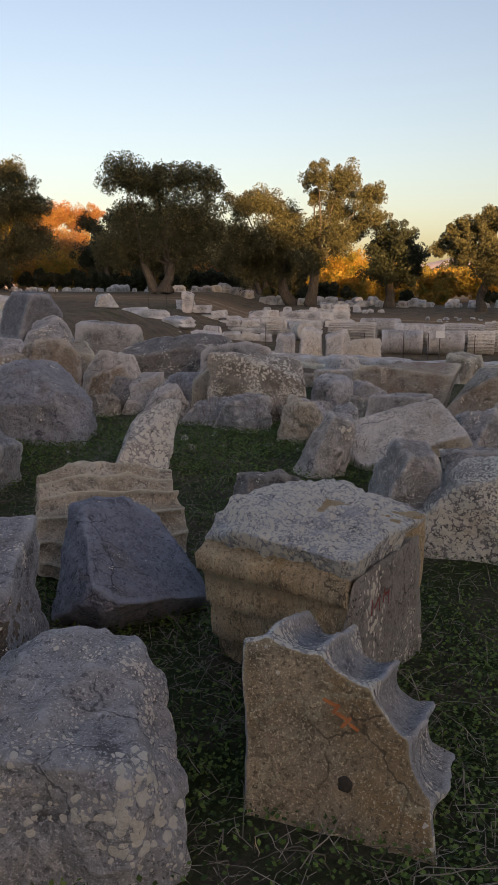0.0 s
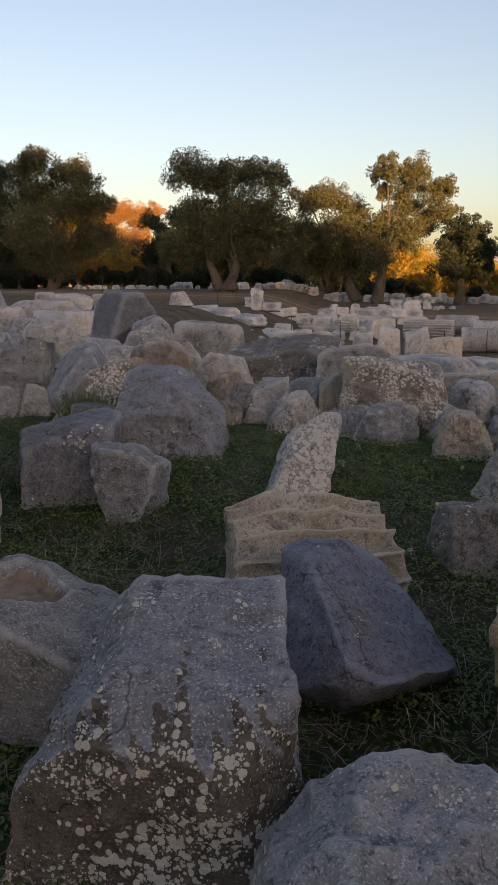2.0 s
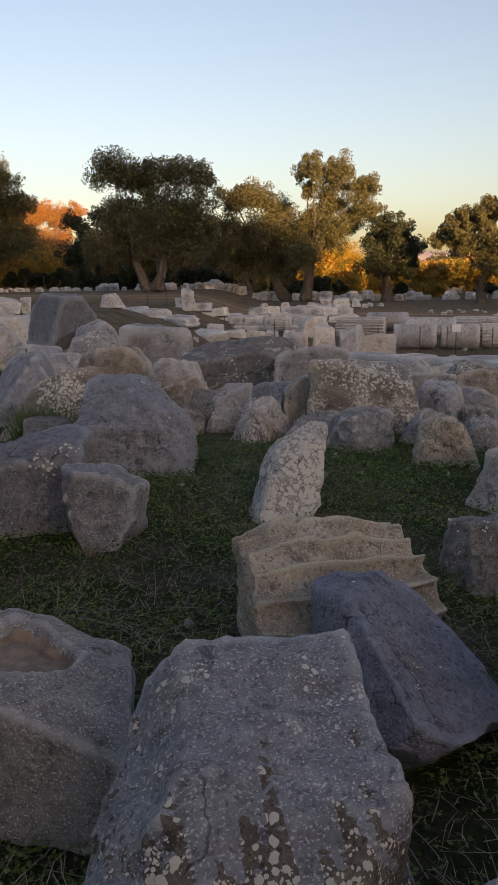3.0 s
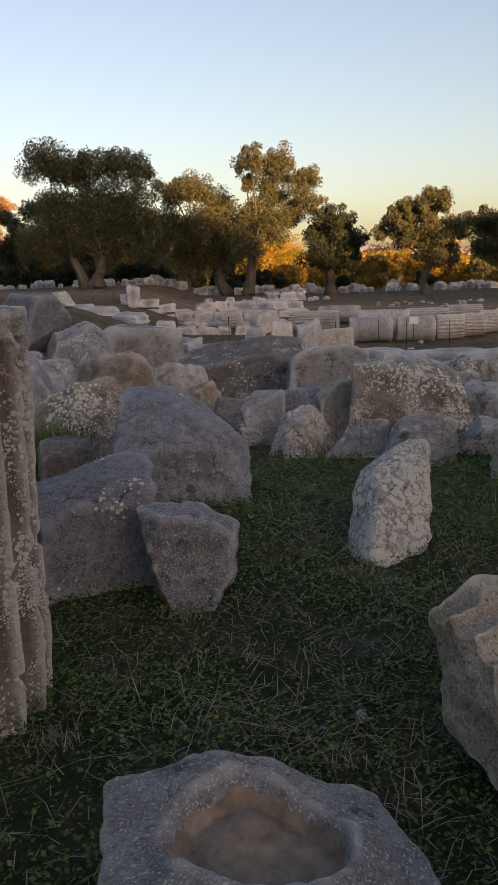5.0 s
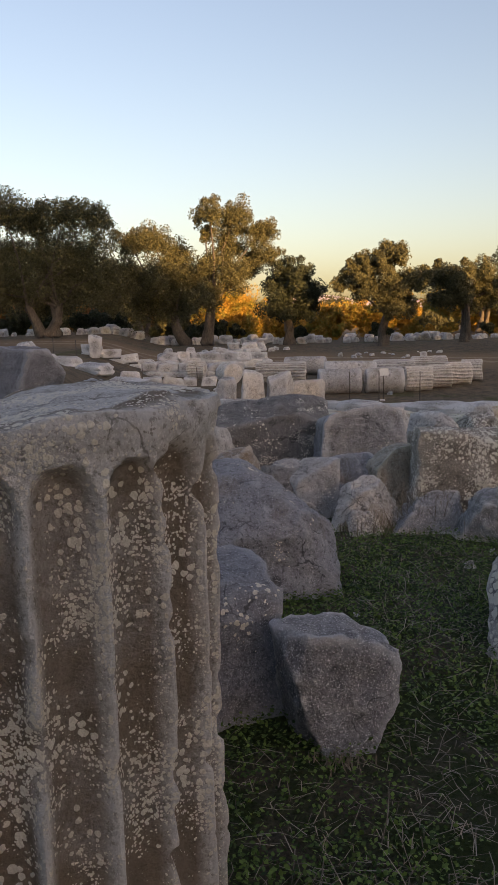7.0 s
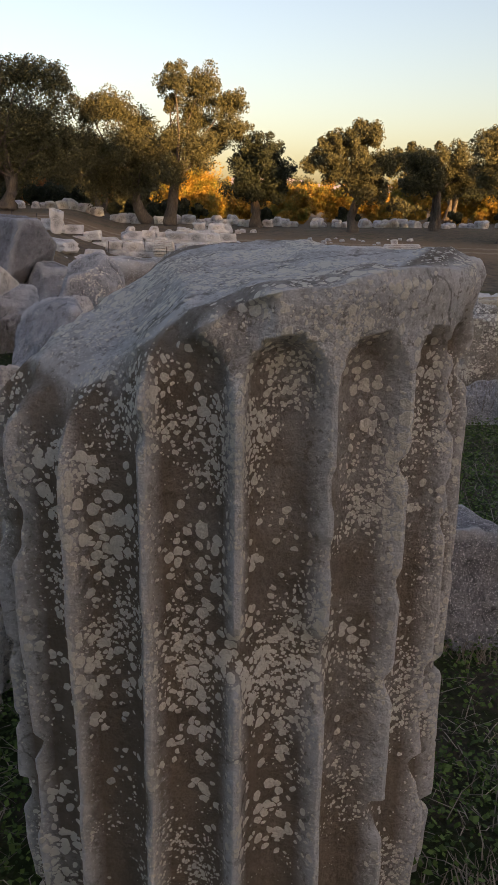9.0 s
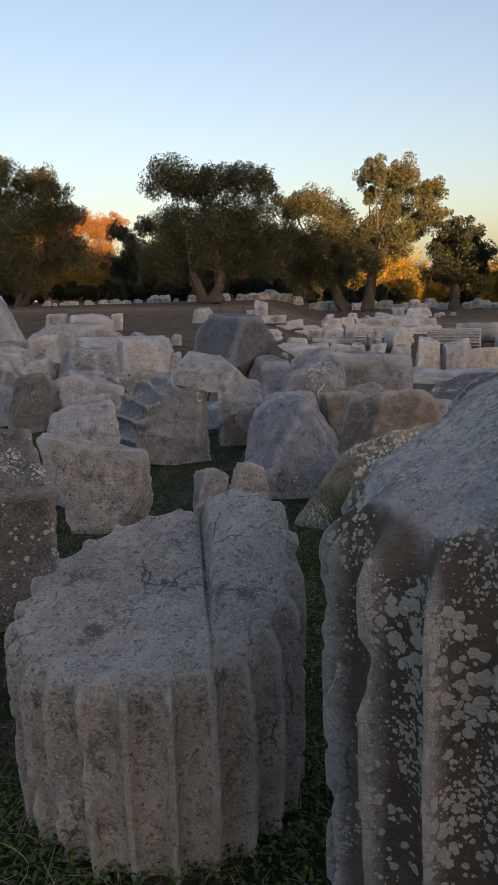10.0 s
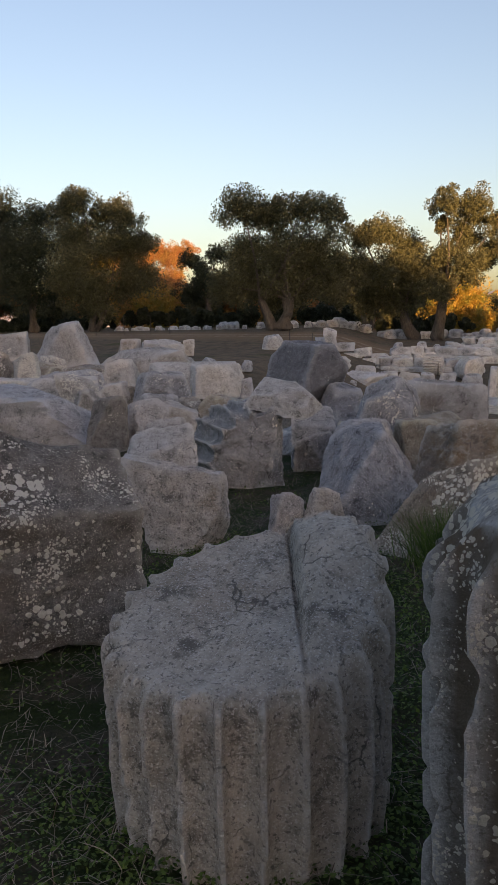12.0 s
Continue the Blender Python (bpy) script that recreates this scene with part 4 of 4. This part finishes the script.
marker.matrix_world = pose(-6.85, 42.6, ground_height(-6.85, 42.6) - 0.06)
tagged(marker, "short upright pale marble post on the temple floor", "stone")
# tall upright jamb and its neighbour
jamb = new("door_jamb", rock_mesh("door_jamb", 0.72, 0.6, 2.05, stone_mat("pale"), 78, 2, 30, 4, 0.5))
jamb.matrix_world = pose(9.75, 29.5, ground_height(9.75, 29.5) - 0.06, 0, 3, -20)
tagged(jamb, "tall upright pale marble jamb standing in the ruin", "stone")


def iron_post(x, y, height, plate=False):
    root = tagged(new("sign_post" if plate else "iron_post"), "thin iron post with a small white plate" if plate else "thin rusty iron post standing in the ground", "post", "iron posts")
    root.location = (x, y, ground_height(x, y) - 0.05)
    bm = bmesh.new()
    bmesh.ops.create_cone(bm, cap_ends=True, segments=8, radius1=0.02, radius2=0.016, depth=height, matrix=Matrix.Translation((0, 0, height / 2)))
    me = bpy.data.meshes.new("pole")
    bm.to_mesh(me)
    bm.free()
    me.materials.append(M_IRON)
    part("pole", me, root)
    if plate:
        bm = bmesh.new()
        bmesh.ops.create_cube(bm, size=1, matrix=Matrix.Diagonal((0.34, 0.02, 0.28, 1)))
        bmesh.ops.bevel(bm, geom=bm.edges[:], offset=0.004, segments=1)
        me = bpy.data.meshes.new("plate")
        bm.to_mesh(me)
        bm.free()
        me.materials.append(M_PLATE)
        part("plate", me, root, "blank white plate").matrix_local = pose(0, -0.05, height - 0.1, -12, 0, 0)


iron_post(4.9, 33.6, 1.25, True)
for x, y, h in ((-8.6, 41.0, 1.1), (-7.4, 39.6, 1.1), (-4.4, 36.5, 1.2), (-2.2, 35.2, 1.3), (3.4, 32.8, 1.3), (4.2, 31.6, 1.3), (1.9, 33.6, 1.2), (6.2, 33.2, 1.2)):
    iron_post(x, y, h)
for x, y in ((-23.4, 55.0), (-21.6, 55.5), (-19.9, 56.0), (-18.6, 56.0), (-25.4, 54.5)):
    iron_post(x, y, 1.3)

# low rubble wall under the trees
shapes = [rock_mesh("wall_stone", 1, 1, 1, stone_mat("pale" if k % 3 else "grey"), 300 + k, 5, 14, 3, 1.0) for k in range(8)]
rs_wall = random.Random(8)


def rubble_row(a, b, count, lo, hi, spread):
    for k in range(count):
        u = (k + rs_wall.uniform(0, 1)) / count
        x, y = a[0] + (b[0] - a[0]) * u + rs_wall.gauss(0, spread), a[1] + (b[1] - a[1]) * u + rs_wall.gauss(0, spread)
        w = rs_wall.uniform(lo, hi) * 0.78
        ob = new("wall_stone", shapes[rs_wall.randrange(8)])
        h = w * rs_wall.uniform(0.55, 0.8)
        ob.matrix_world = pose(x, y, ground_height(x, y) - 0.08, 0, 0, rs_wall.uniform(0, 360)) @ Matrix.Diagonal((w, w * 0.8, h, 1))
        tagged(ob, "rough pale rubble stone in a low dry wall", "stone", "rubble wall stones")


rubble_row((-26, 66), (-9, 64), 42, 0.5, 1.1, 0.7)
rubble_row((-9, 64), (4, 64), 46, 0.6, 1.3, 0.6)
rubble_row((2, 60.5), (30, 60), 80, 0.5, 1.2, 0.6)
rubble_row((6, 48), (12, 47), 16, 0.2, 0.5, 0.8)
rubble_row((-3, 53), (3.5, 53), 14, 0.4, 0.9, 0.6)
rubble_row((-8, 37), (6, 32), 26, 0.15, 0.4, 1.8)


# smaller broken stones that fill the gaps of the field
rs_f = random.Random(15)
for x0, x1, y0, y1, count in ((-14, -6.5, 13.5, 24, 58), (-5.5, 3.0, 13.2, 17.5, 34), (0.8, 4.0, 9.5, 13.0, 12), (-4.6, 1.2, 9.9, 12.6, 16), (-4.4, 1.2, 5.4, 9.6, 20)):
    for k in range(count):
        x, y = rs_f.uniform(x0, x1), rs_f.uniform(y0, y1)
        w = rs_f.uniform(0.3, 0.85) if y > 13 else (rs_f.uniform(0.18, 0.4) if y > 9.7 else rs_f.uniform(0.03, 0.09))
        rock("boulder", round(x, 2), round(y, 2), ground_height(x, y), w, w * rs_f.uniform(0.6, 0.9), w * rs_f.uniform(0.45, 0.75), rs_f.uniform(0, 360), rs_f.choice(("grey", "grey", "blue", "spotted", "warm", "white")), lich=rs_f.choice((0.15, 0.4, 0.6)), level=4 if y > 13 or y < 9.7 else 5, sink=0.01)


# ---- trees ----
def tube(points, radii, sides=9, gnarl=0.12, seed=0):
    """A limb along points, its girth uneven."""
    verts, faces = [], []
    for k, (p, r) in enumerate(zip(points, radii)):
        a = Vector(points[min(k + 1, len(points) - 1)]) - Vector(points[max(k - 1, 0)])
        q = a.to_track_quat("Z", "Y")
        for s in range(sides):
            t = 2 * math.pi * s / sides
            g = r * (1 + gnarl * math.sin(t * 3 + k * 0.7 + seed) + gnarl * 0.6 * math.sin(t * 5 - k + seed * 2))
            verts.append(Vector(p) + q @ Vector((g * math.cos(t), g * math.sin(t), 0)))
    n = len(points)
    for k in range(n - 1):
        for s in range(sides):
            faces.append((k * sides + s, k * sides + (s + 1) % sides, (k + 1) * sides + (s + 1) % sides, (k + 1) * sides + s))
    return verts, faces


def leaf_cloud(lobes, count, size, rs, squash=0.8):
    """Small leaf sprays, thickest near the outside of uneven clumps that fill each lobe."""
    quads = []
    count = int(count * 3.1)
    vol = np.array([r ** 2.2 for *_, r in lobes])
    share = (vol / vol.sum() * count).astype(int)
    for (cx, cy, cz, r), n in zip(lobes, share):
        clumps = max(10, int(22 * r))
        d = rs.randn(clumps, 3)
        d /= np.linalg.norm(d, axis=1)[:, None]
        cc = np.array([cx, cy, cz]) + d * r * rs.uniform(0.1, 1.0, (clumps, 1)) * np.array([1, 1, squash])
        cr = r * rs.uniform(0.22, 0.44, clumps)
        pick = rs.randint(0, clumps, n)
        v = rs.randn(n, 3)
        v /= np.linalg.norm(v, axis=1)[:, None]
        pos = cc[pick] + v * (cr[pick] * rs.uniform(0.25, 1.12, n) ** 0.6)[:, None]
        a = rs.randn(n, 3) + np.array([0, 0, 0.3])
        a /= np.linalg.norm(a, axis=1)[:, None]
        b = np.cross(a, rs.randn(n, 3))
        b /= np.linalg.norm(b, axis=1)[:, None]
        ln = (size * rs.uniform(0.6, 1.4, n))[:, None]
        wd = ln * 0.42
        quads.append(np.stack([pos - a * ln * 0.5, pos + b * wd * 0.5, pos + a * ln * 0.5, pos - b * wd * 0.5], 1).reshape(-1, 3))
    return np.concatenate(quads)


def olive(x, y, lobes, count=9000, leaf=0.165, mat=None, trunk=0.42, stems=2, label="old olive tree with a gnarled trunk and ragged crown", seed=0, name="olive_tree", grow=1.0):
    lobes = [(dx, dz, r * grow) for dx, dz, r in lobes]
    rs = np.random.RandomState(500 + seed)
    root = tagged(new(name), label, "tree", "trees round the field")
    root.location = (x, y, ground_height(x, y) - 0.1)
    full = [(dx, rs.uniform(-0.35, 0.35) * r * 2, dz + 0.1, r) for dx, dz, r in lobes]
    verts, faces = [], []
    low = min(dz - r * 0.3 for _, dz, r in lobes)
    order = sorted(full, key=lambda q: q[2])
    for s in range(stems):
        goal = order[(s * 2 + 1) % len(order)]
        foot = Vector(((s - (stems - 1) / 2) * trunk * 0.75, rs.uniform(-0.2, 0.2), 0))
        fork = Vector((goal[0] * 0.22 + foot.x, goal[1] * 0.3, max(low, 1.3)))
        bend = (foot + fork) / 2 + Vector((rs.uniform(-0.25, 0.25), rs.uniform(-0.2, 0.2), 0))
        pts = [foot + Vector((0, 0, -0.1)), foot + Vector((0, 0, 0.25)), (foot + bend) / 2, bend, (bend + fork) / 2, fork]
        t = trunk * (0.85 if stems == 1 else 0.62)
        v, f = tube(pts, [t * 1.5, t * 1.15, t * 0.95, t * 0.8, t * 0.72, t * 0.6], 14, 0.16, seed + s)
        faces += [tuple(i + len(verts) for i in q) for q in f]
        verts += v
        for k, (lx, ly, lz, r) in enumerate(full):
            if k % stems != s:
                continue
            end = Vector((lx, ly, lz))
            m1 = fork.lerp(end, 0.4) + Vector((rs.uniform(-0.3, 0.3), rs.uniform(-0.3, 0.3), rs.uniform(-0.1, 0.4)))
            v, f = tube([fork - Vector((0, 0, 0.15)), m1, end, end + Vector((rs.uniform(-0.5, 0.5), 0, r * 0.6))], [t * 0.30, t * 0.17, t * 0.08, 0.02], 7, 0.1, k)
            faces += [tuple(i + len(verts) for i in q) for q in f]
            verts += v
    part("trunk", mesh_from("trunk", verts, faces, M_BARK), root, "gnarled grey-brown trunk and limbs")
    part("crown", strips("crown", leaf_cloud(full, count, leaf, rs), 4, mat or M_OLIVE), root, "")
    return root


olive(-11.3, 57.0, ((-2.1, 7.7, 1.7), (-0.5, 7.5, 1.7), (1.5, 7.5, 1.5), (3.2, 7.3, 1.4), (-2.7, 4.9, 2.0), (-0.3, 4.9, 2.4), (2.3, 5.1, 2.2), (-3.4, 3.0, 1.8), (-0.9, 2.8, 2.0), (1.9, 3.0, 2.2), (3.8, 4.1, 1.3)), 32000, stems=3, seed=1, grow=1.06, trunk=0.6)
olive(-2.3, 62.0, ((-3.7, 7.3, 1.4), (-2.0, 7.4, 1.4), (-0.5, 6.4, 1.5), (-3.9, 5.0, 1.7), (-1.5, 4.6, 2.0), (0.2, 4.6, 1.6), (-3.2, 2.9, 1.6), (-0.7, 2.7, 1.5)), 20000, seed=2, grow=1.1, trunk=0.5, stems=1)
olive(-0.8, 60.0, ((0.4, 9.0, 1.2), (2.2, 8.8, 1.5), (4.0, 7.8, 1.4), (1.5, 7.0, 1.5), (3.5, 6.2, 1.5), (0.3, 5.3, 1.5), (1.9, 4.9, 1.7), (0.3, 3.5, 1.3), (4.6, 6.2, 0.9), (0.1, 7.8, 0.8)), 17000, seed=3, trunk=0.5, stems=1)
olive(4.8, 58.0, ((-0.5, 4.0, 1.6), (0.8, 4.0, 1.5), (0.2, 4.8, 1.2), (-0.9, 2.7, 1.3), (0.9, 2.5, 1.3), (1.6, 3.5, 0.9)), 14000, 0.17, M_DARKLEAF, 0.45, 1, "dense dark evergreen tree with a rounded crown", 4, "evergreen_tree")
olive(10.3, 54.0, ((-2.7, 4.0, 0.6), (-1.8, 4.7, 0.9), (-0.5, 5.2, 1.0), (0.7, 5.7, 1.0), (-1.2, 3.7, 0.9), (0.4, 3.9, 1.2), (1.9, 4.0, 0.9), (0.6, 2.5, 1.0), (1.4, 2.8, 0.9)), 16500, seed=5, grow=1.22, trunk=0.38, stems=1)
olive(16.4, 56.0, ((-1.9, 4.5, 1.0), (-0.6, 4.3, 1.0), (1.1, 4.5, 0.9), (-1.4, 3.0, 1.1), (0.4, 3.0, 1.1), (1.8, 3.4, 1.1)), 15000, seed=6, grow=1.22, trunk=0.4)
olive(17.3, 47.0, ((-1.8, 5.0, 0.9), (-0.5, 5.3, 1.0), (0.9, 5.5, 1.1), (-1.4, 3.7, 1.1), (0.3, 3.8, 1.3), (1.8, 4.1, 1.4), (2.6, 5.3, 1.2), (3.4, 3.8, 1.2)), 19500, seed=7, grow=1.22, trunk=0.7, stems=1)
olive(-33.0, 66.0, ((-1.4, 9.5, 1.8), (0.6, 9.2, 1.8), (-1.8, 6.9, 2.7), (1.4, 6.8, 2.4), (-0.8, 4.1, 2.7), (1.7, 4.1, 2.2)), 24000, seed=8, grow=1.2, mat=M_DARKLEAF)
olive(-27.0, 64.0, ((-2.1, 9.5, 1.3), (-0.4, 9.9, 1.5), (1.6, 9.1, 1.5), (3.2, 8.6, 1.1), (-1.3, 7.3, 2.1), (1.9, 6.8, 2.1), (3.8, 6.7, 1.4), (-1.0, 4.3, 2.4), (2.5, 4.2, 2.2), (0.3, 2.5, 1.9)), 36000, seed=9, grow=1.15)
olive(-42.4, 72.0, ((-1.4, 11.2, 2.4), (2.0, 11.5, 2.2), (-0.6, 7.2, 2.9), (2.7, 7.0, 2.7), (0.3, 4.1, 2.9)), 22000, seed=10, grow=1.2, mat=M_DARKLEAF)
olive(-20.2, 75.0, ((-1.1, 5.9, 1.4), (1.0, 6.5, 1.3), (0.1, 4.1, 1.9), (-1.8, 3.1, 1.5), (1.6, 3.5, 1.7)), 10000, seed=11, mat=M_DARKLEAF)
olive(-5.8, 78.0, ((-0.6, 4.8, 1.6), (0.3, 3.2, 1.6), (-3.5, 4.3, 1.6), (-3.3, 3.2, 1.5)), 8000, seed=12)
olive(23.7, 72.0, ((2.5, 2.8, 1.5), (0.9, 3.0, 1.5), (4.1, 3.3, 1.5)), 6000, seed=13, mat=M_DARKLEAF)
olive(-31.9, 95.0, ((-0.4, 8.3, 2.0), (1.7, 8.3, 1.9), (-1.5, 6.0, 2.1), (0.9, 5.4, 2.3), (3.7, 7.6, 1.7), (4.8, 8.3, 1.5), (3.0, 5.4, 1.7)), 22000, seed=14, mat=M_RUST, label="russet autumn tree in the last sun", name="autumn_tree")
olive(-38.2, 100.0, ((-1.2, 8.2, 2.1), (1.0, 8.8, 1.9), (3.1, 8.6, 1.6), (-2.3, 6.9, 1.6), (0.2, 6.1, 2.3)), 16000, seed=15, mat=M_GOLD, label="yellowing autumn tree in the last sun", name="autumn_tree")


def bush(x, y, w, h, mat, label, seed, count=4200, leaf=0.26):
    rs = np.random.RandomState(700 + seed)
    z = ground_height(x, y)
    lobes = [(rs.uniform(-0.5, 0.5) * w, rs.uniform(-0.6, 0.6), h * rs.uniform(0.25, 0.65), h * rs.uniform(0.28, 0.45)) for _ in range(max(3, int(w * 1.2)))]
    ob = new("bush", strips("bush", leaf_cloud(lobes, count, leaf, rs, 0.9), 4, mat))
    ob.location = (x, y, z - 0.1)
    tagged(ob, label, "bush", "bushes behind the wall")


rs_b = random.Random(6)
for k in range(26):
    x = -3 + k * 1.45 + rs_b.uniform(-0.5, 0.5)
    gold = x > 0.5 and k % 5
    bush(x, rs_b.uniform(70, 90), rs_b.uniform(2.4, 4.2), rs_b.uniform(2.6, 4.6) * (1.0 if x > 6 else 1.35), M_GOLD if gold else M_OLIVE, "golden dry shrub lit by the low sun" if gold else "green shrub behind the low wall", k)
for k in range(22):
    x = -52 + k * 2.3
    bush(x, rs_b.uniform(76, 92), rs_b.uniform(3.5, 5.5), rs_b.uniform(3.5, 6.0), M_OLIVE if k % 3 else M_RUST, "dense green and russet scrub behind the trees", 40 + k)
for k in range(10):
    bush(6 + k * 2.4 + rs_b.uniform(-0.5, 0.5), 65 + rs_b.uniform(0, 2), 2.8, 1.3, M_DARKLEAF if k % 3 == 0 else M_GOLD, "low dark green shrub behind the wall", 70 + k, 1500)

for k in range(24):
    bush(-50 + k * 2.2 + rs_b.uniform(-0.5, 0.5), 69 + rs_b.uniform(0, 3), 3.2, rs_b.uniform(1.6, 2.6), M_DARKLEAF, "dark green hedge shrub behind the low wall", 90 + k, 3000)

for k in range(9):
    bush(-41 + k * 1.9, 86 + (k % 3) * 2, 3.4, 4.8 + (k % 4) * 0.7, M_RUST if k % 2 else M_GOLD, "russet and golden shrub in the low sun", 130 + k, 5000)

# tufts of rushes and dry weeds
def tuft(x, y, count, spread, height, mat, name, label, seed):
    rs = np.random.RandomState(seed)
    foot = np.stack([rs.normal(0, spread, count), rs.normal(0, spread * 0.7, count), np.zeros(count)], -1)
    lean = np.stack([rs.normal(0, height * 0.32, count), rs.normal(0, height * 0.32, count), rs.uniform(0.45, 1.0, count) * height], -1)
    wide = np.stack([rs.uniform(0.002, 0.005, count), np.zeros(count), np.zeros(count)], -1)
    ob = new(name, strips(name, np.stack([foot - wide, foot + wide, foot + lean], 1).reshape(-1, 3), 3, mat))
    ob.location = (x, y, ground_height(x, y) - 0.02)
    tagged(ob, label, "plant", kind="stuff")


tuft(-3.57, 9.71, 900, 0.11, 0.5, M_GRASS, "rush_tuft", "tuft of green rushes growing between stones", 12)
for k, (x, y, h) in enumerate(((-0.95, 10.05, 0.42), (-0.15, 10.3, 0.36), (-1.5, 9.95, 0.2), (0.55, 8.2, 0.3), (-2.78, 5.85, 0.10), (-1.45, 7.28, 0.09), (-2.35, 6.84, 0.08))):
    tuft(x, y, 220 if h > 0.15 else 90, 0.10 if h > 0.15 else 0.06, h, M_STRAW, "dry_weed", "clump of dry brown weeds beside the stones", 20 + k)


# ---- grass, clover and dry stalks ----
def scatter(rs, n, x0, x1, y0, y1):
    return np.stack([rs.uniform(x0, x1, n), y0 + (y1 - y0) * rs.uniform(0, 1, n) ** 1.25, np.zeros(n)], -1)


rs_g = np.random.RandomState(31)
p = scatter(rs_g, 330000, -5.9, 1.9, 2.0, 10.5)
rim = np.minimum(np.minimum(p[:, 0] + 5.9, 1.9 - p[:, 0]), np.minimum(p[:, 1] - 2.0, 10.5 - p[:, 1]))
p = p[rs_g.uniform(0, 0.9, len(p)) < rim]
p = np.concatenate([p, np.stack([rs_g.normal(-1.8, 4.2, 110000), rs_g.normal(7, 4.2, 110000), np.zeros(110000)], -1)])
keep = (0.5 * lumps(p, 0.9, 4.0) + 0.5 * lumps(p, 2.6, 9.0)) > rs_g.uniform(-0.75, 0.30, len(p))
p = p[keep]
n = len(p)
hgt = rs_g.uniform(0.006, 0.065, n)
a = rs_g.randn(n, 3) * np.array([1, 1, 0.45])
a /= np.linalg.norm(a, axis=1)[:, None]
b = np.cross(a, np.array([0, 0, 1.0]) + 0.5 * rs_g.randn(n, 3))
b /= np.linalg.norm(b, axis=1)[:, None]
ln = rs_g.uniform(0.005, 0.014, n)[:, None]
lay(p)
c = p + np.stack([np.zeros(n), np.zeros(n), hgt], -1)
tagged(new("clover", strips("clover", np.stack([c - a * ln, c + b * ln * 0.7, c + a * ln, c - b * ln * 0.7], 1).reshape(-1, 3), 4, M_GRASS)), "low green clover and weeds covering the ground", "grass", kind="stuff")
p = scatter(rs_g, 90000, -7, 4, 2.2, 15)
p = p[0.6 * lumps(p, 0.8, 2.0) + 0.4 * lumps(p, 2.9, 5.0) > rs_g.uniform(-0.6, 0.45, len(p))]
n = len(p)
a = rs_g.randn(n, 3) * np.array([1, 1, 0.22])
a[:, 2] = np.abs(a[:, 2])
a *= (rs_g.gamma(2.0, 0.045, n) / np.linalg.norm(a, axis=1))[:, None]
side = np.cross(a, np.array([0, 0, 1.0]))
side *= (0.0017 / np.maximum(np.linalg.norm(side, axis=1), 1e-5))[:, None]
lay(p)
p[:, 2] += rs_g.uniform(0.0, 0.05, n)
bend = rs_g.randn(n, 3) * 0.012
bend[:, 2] = np.abs(bend[:, 2])
m1 = p + a * 0.5 + bend
tagged(new("dry_stalks", strips("dry_stalks", np.concatenate([np.stack([p - side, p + side, m1 + side, m1 - side], 1), np.stack([m1 - side, m1 + side, p + a + side * 0.4, p + a - side * 0.4], 1)]).reshape(-1, 3), 4, M_STRAW)), "matted grey dry stalks and twigs on the ground", "dry grass", kind="stuff")


# dry runners creeping up the foot of the low drum and the near fragment
rs_v = random.Random(4)
for x, y, reach, count in ((-4.62, 6.42, 0.34, 9), (0.40, 3.40, 0.26, 7)):
    verts, faces = [], []
    for k in range(count):
        p0 = Vector((rs_v.uniform(-reach, reach), rs_v.uniform(-0.10, 0.0), 0.0))
        pts = [p0]
        way = Vector((rs_v.uniform(-0.5, 0.5), rs_v.uniform(-0.2, 0.1), 0.9))
        for j in range(9):
            way = (way + Vector((rs_v.uniform(-0.6, 0.6), rs_v.uniform(-0.25, 0.15), rs_v.uniform(-0.45, 0.2)))).normalized()
            pts.append(pts[-1] + way * 0.035)
        v, f = tube(pts, [0.0019] * 6 + [0.0016, 0.0013, 0.001, 0.0007], 5, 0.1, k)
        faces += [tuple(i + len(verts) for i in q) for q in f]
        verts += v
    vine = new("dry_vine", mesh_from("dry_vine", verts, faces, M_STRAW))
    vine.location = (x, y, ground_height(x, y) - 0.02)
    tagged(vine, "tangle of thin dry runners at the foot of the stone", "plant", kind="stuff")
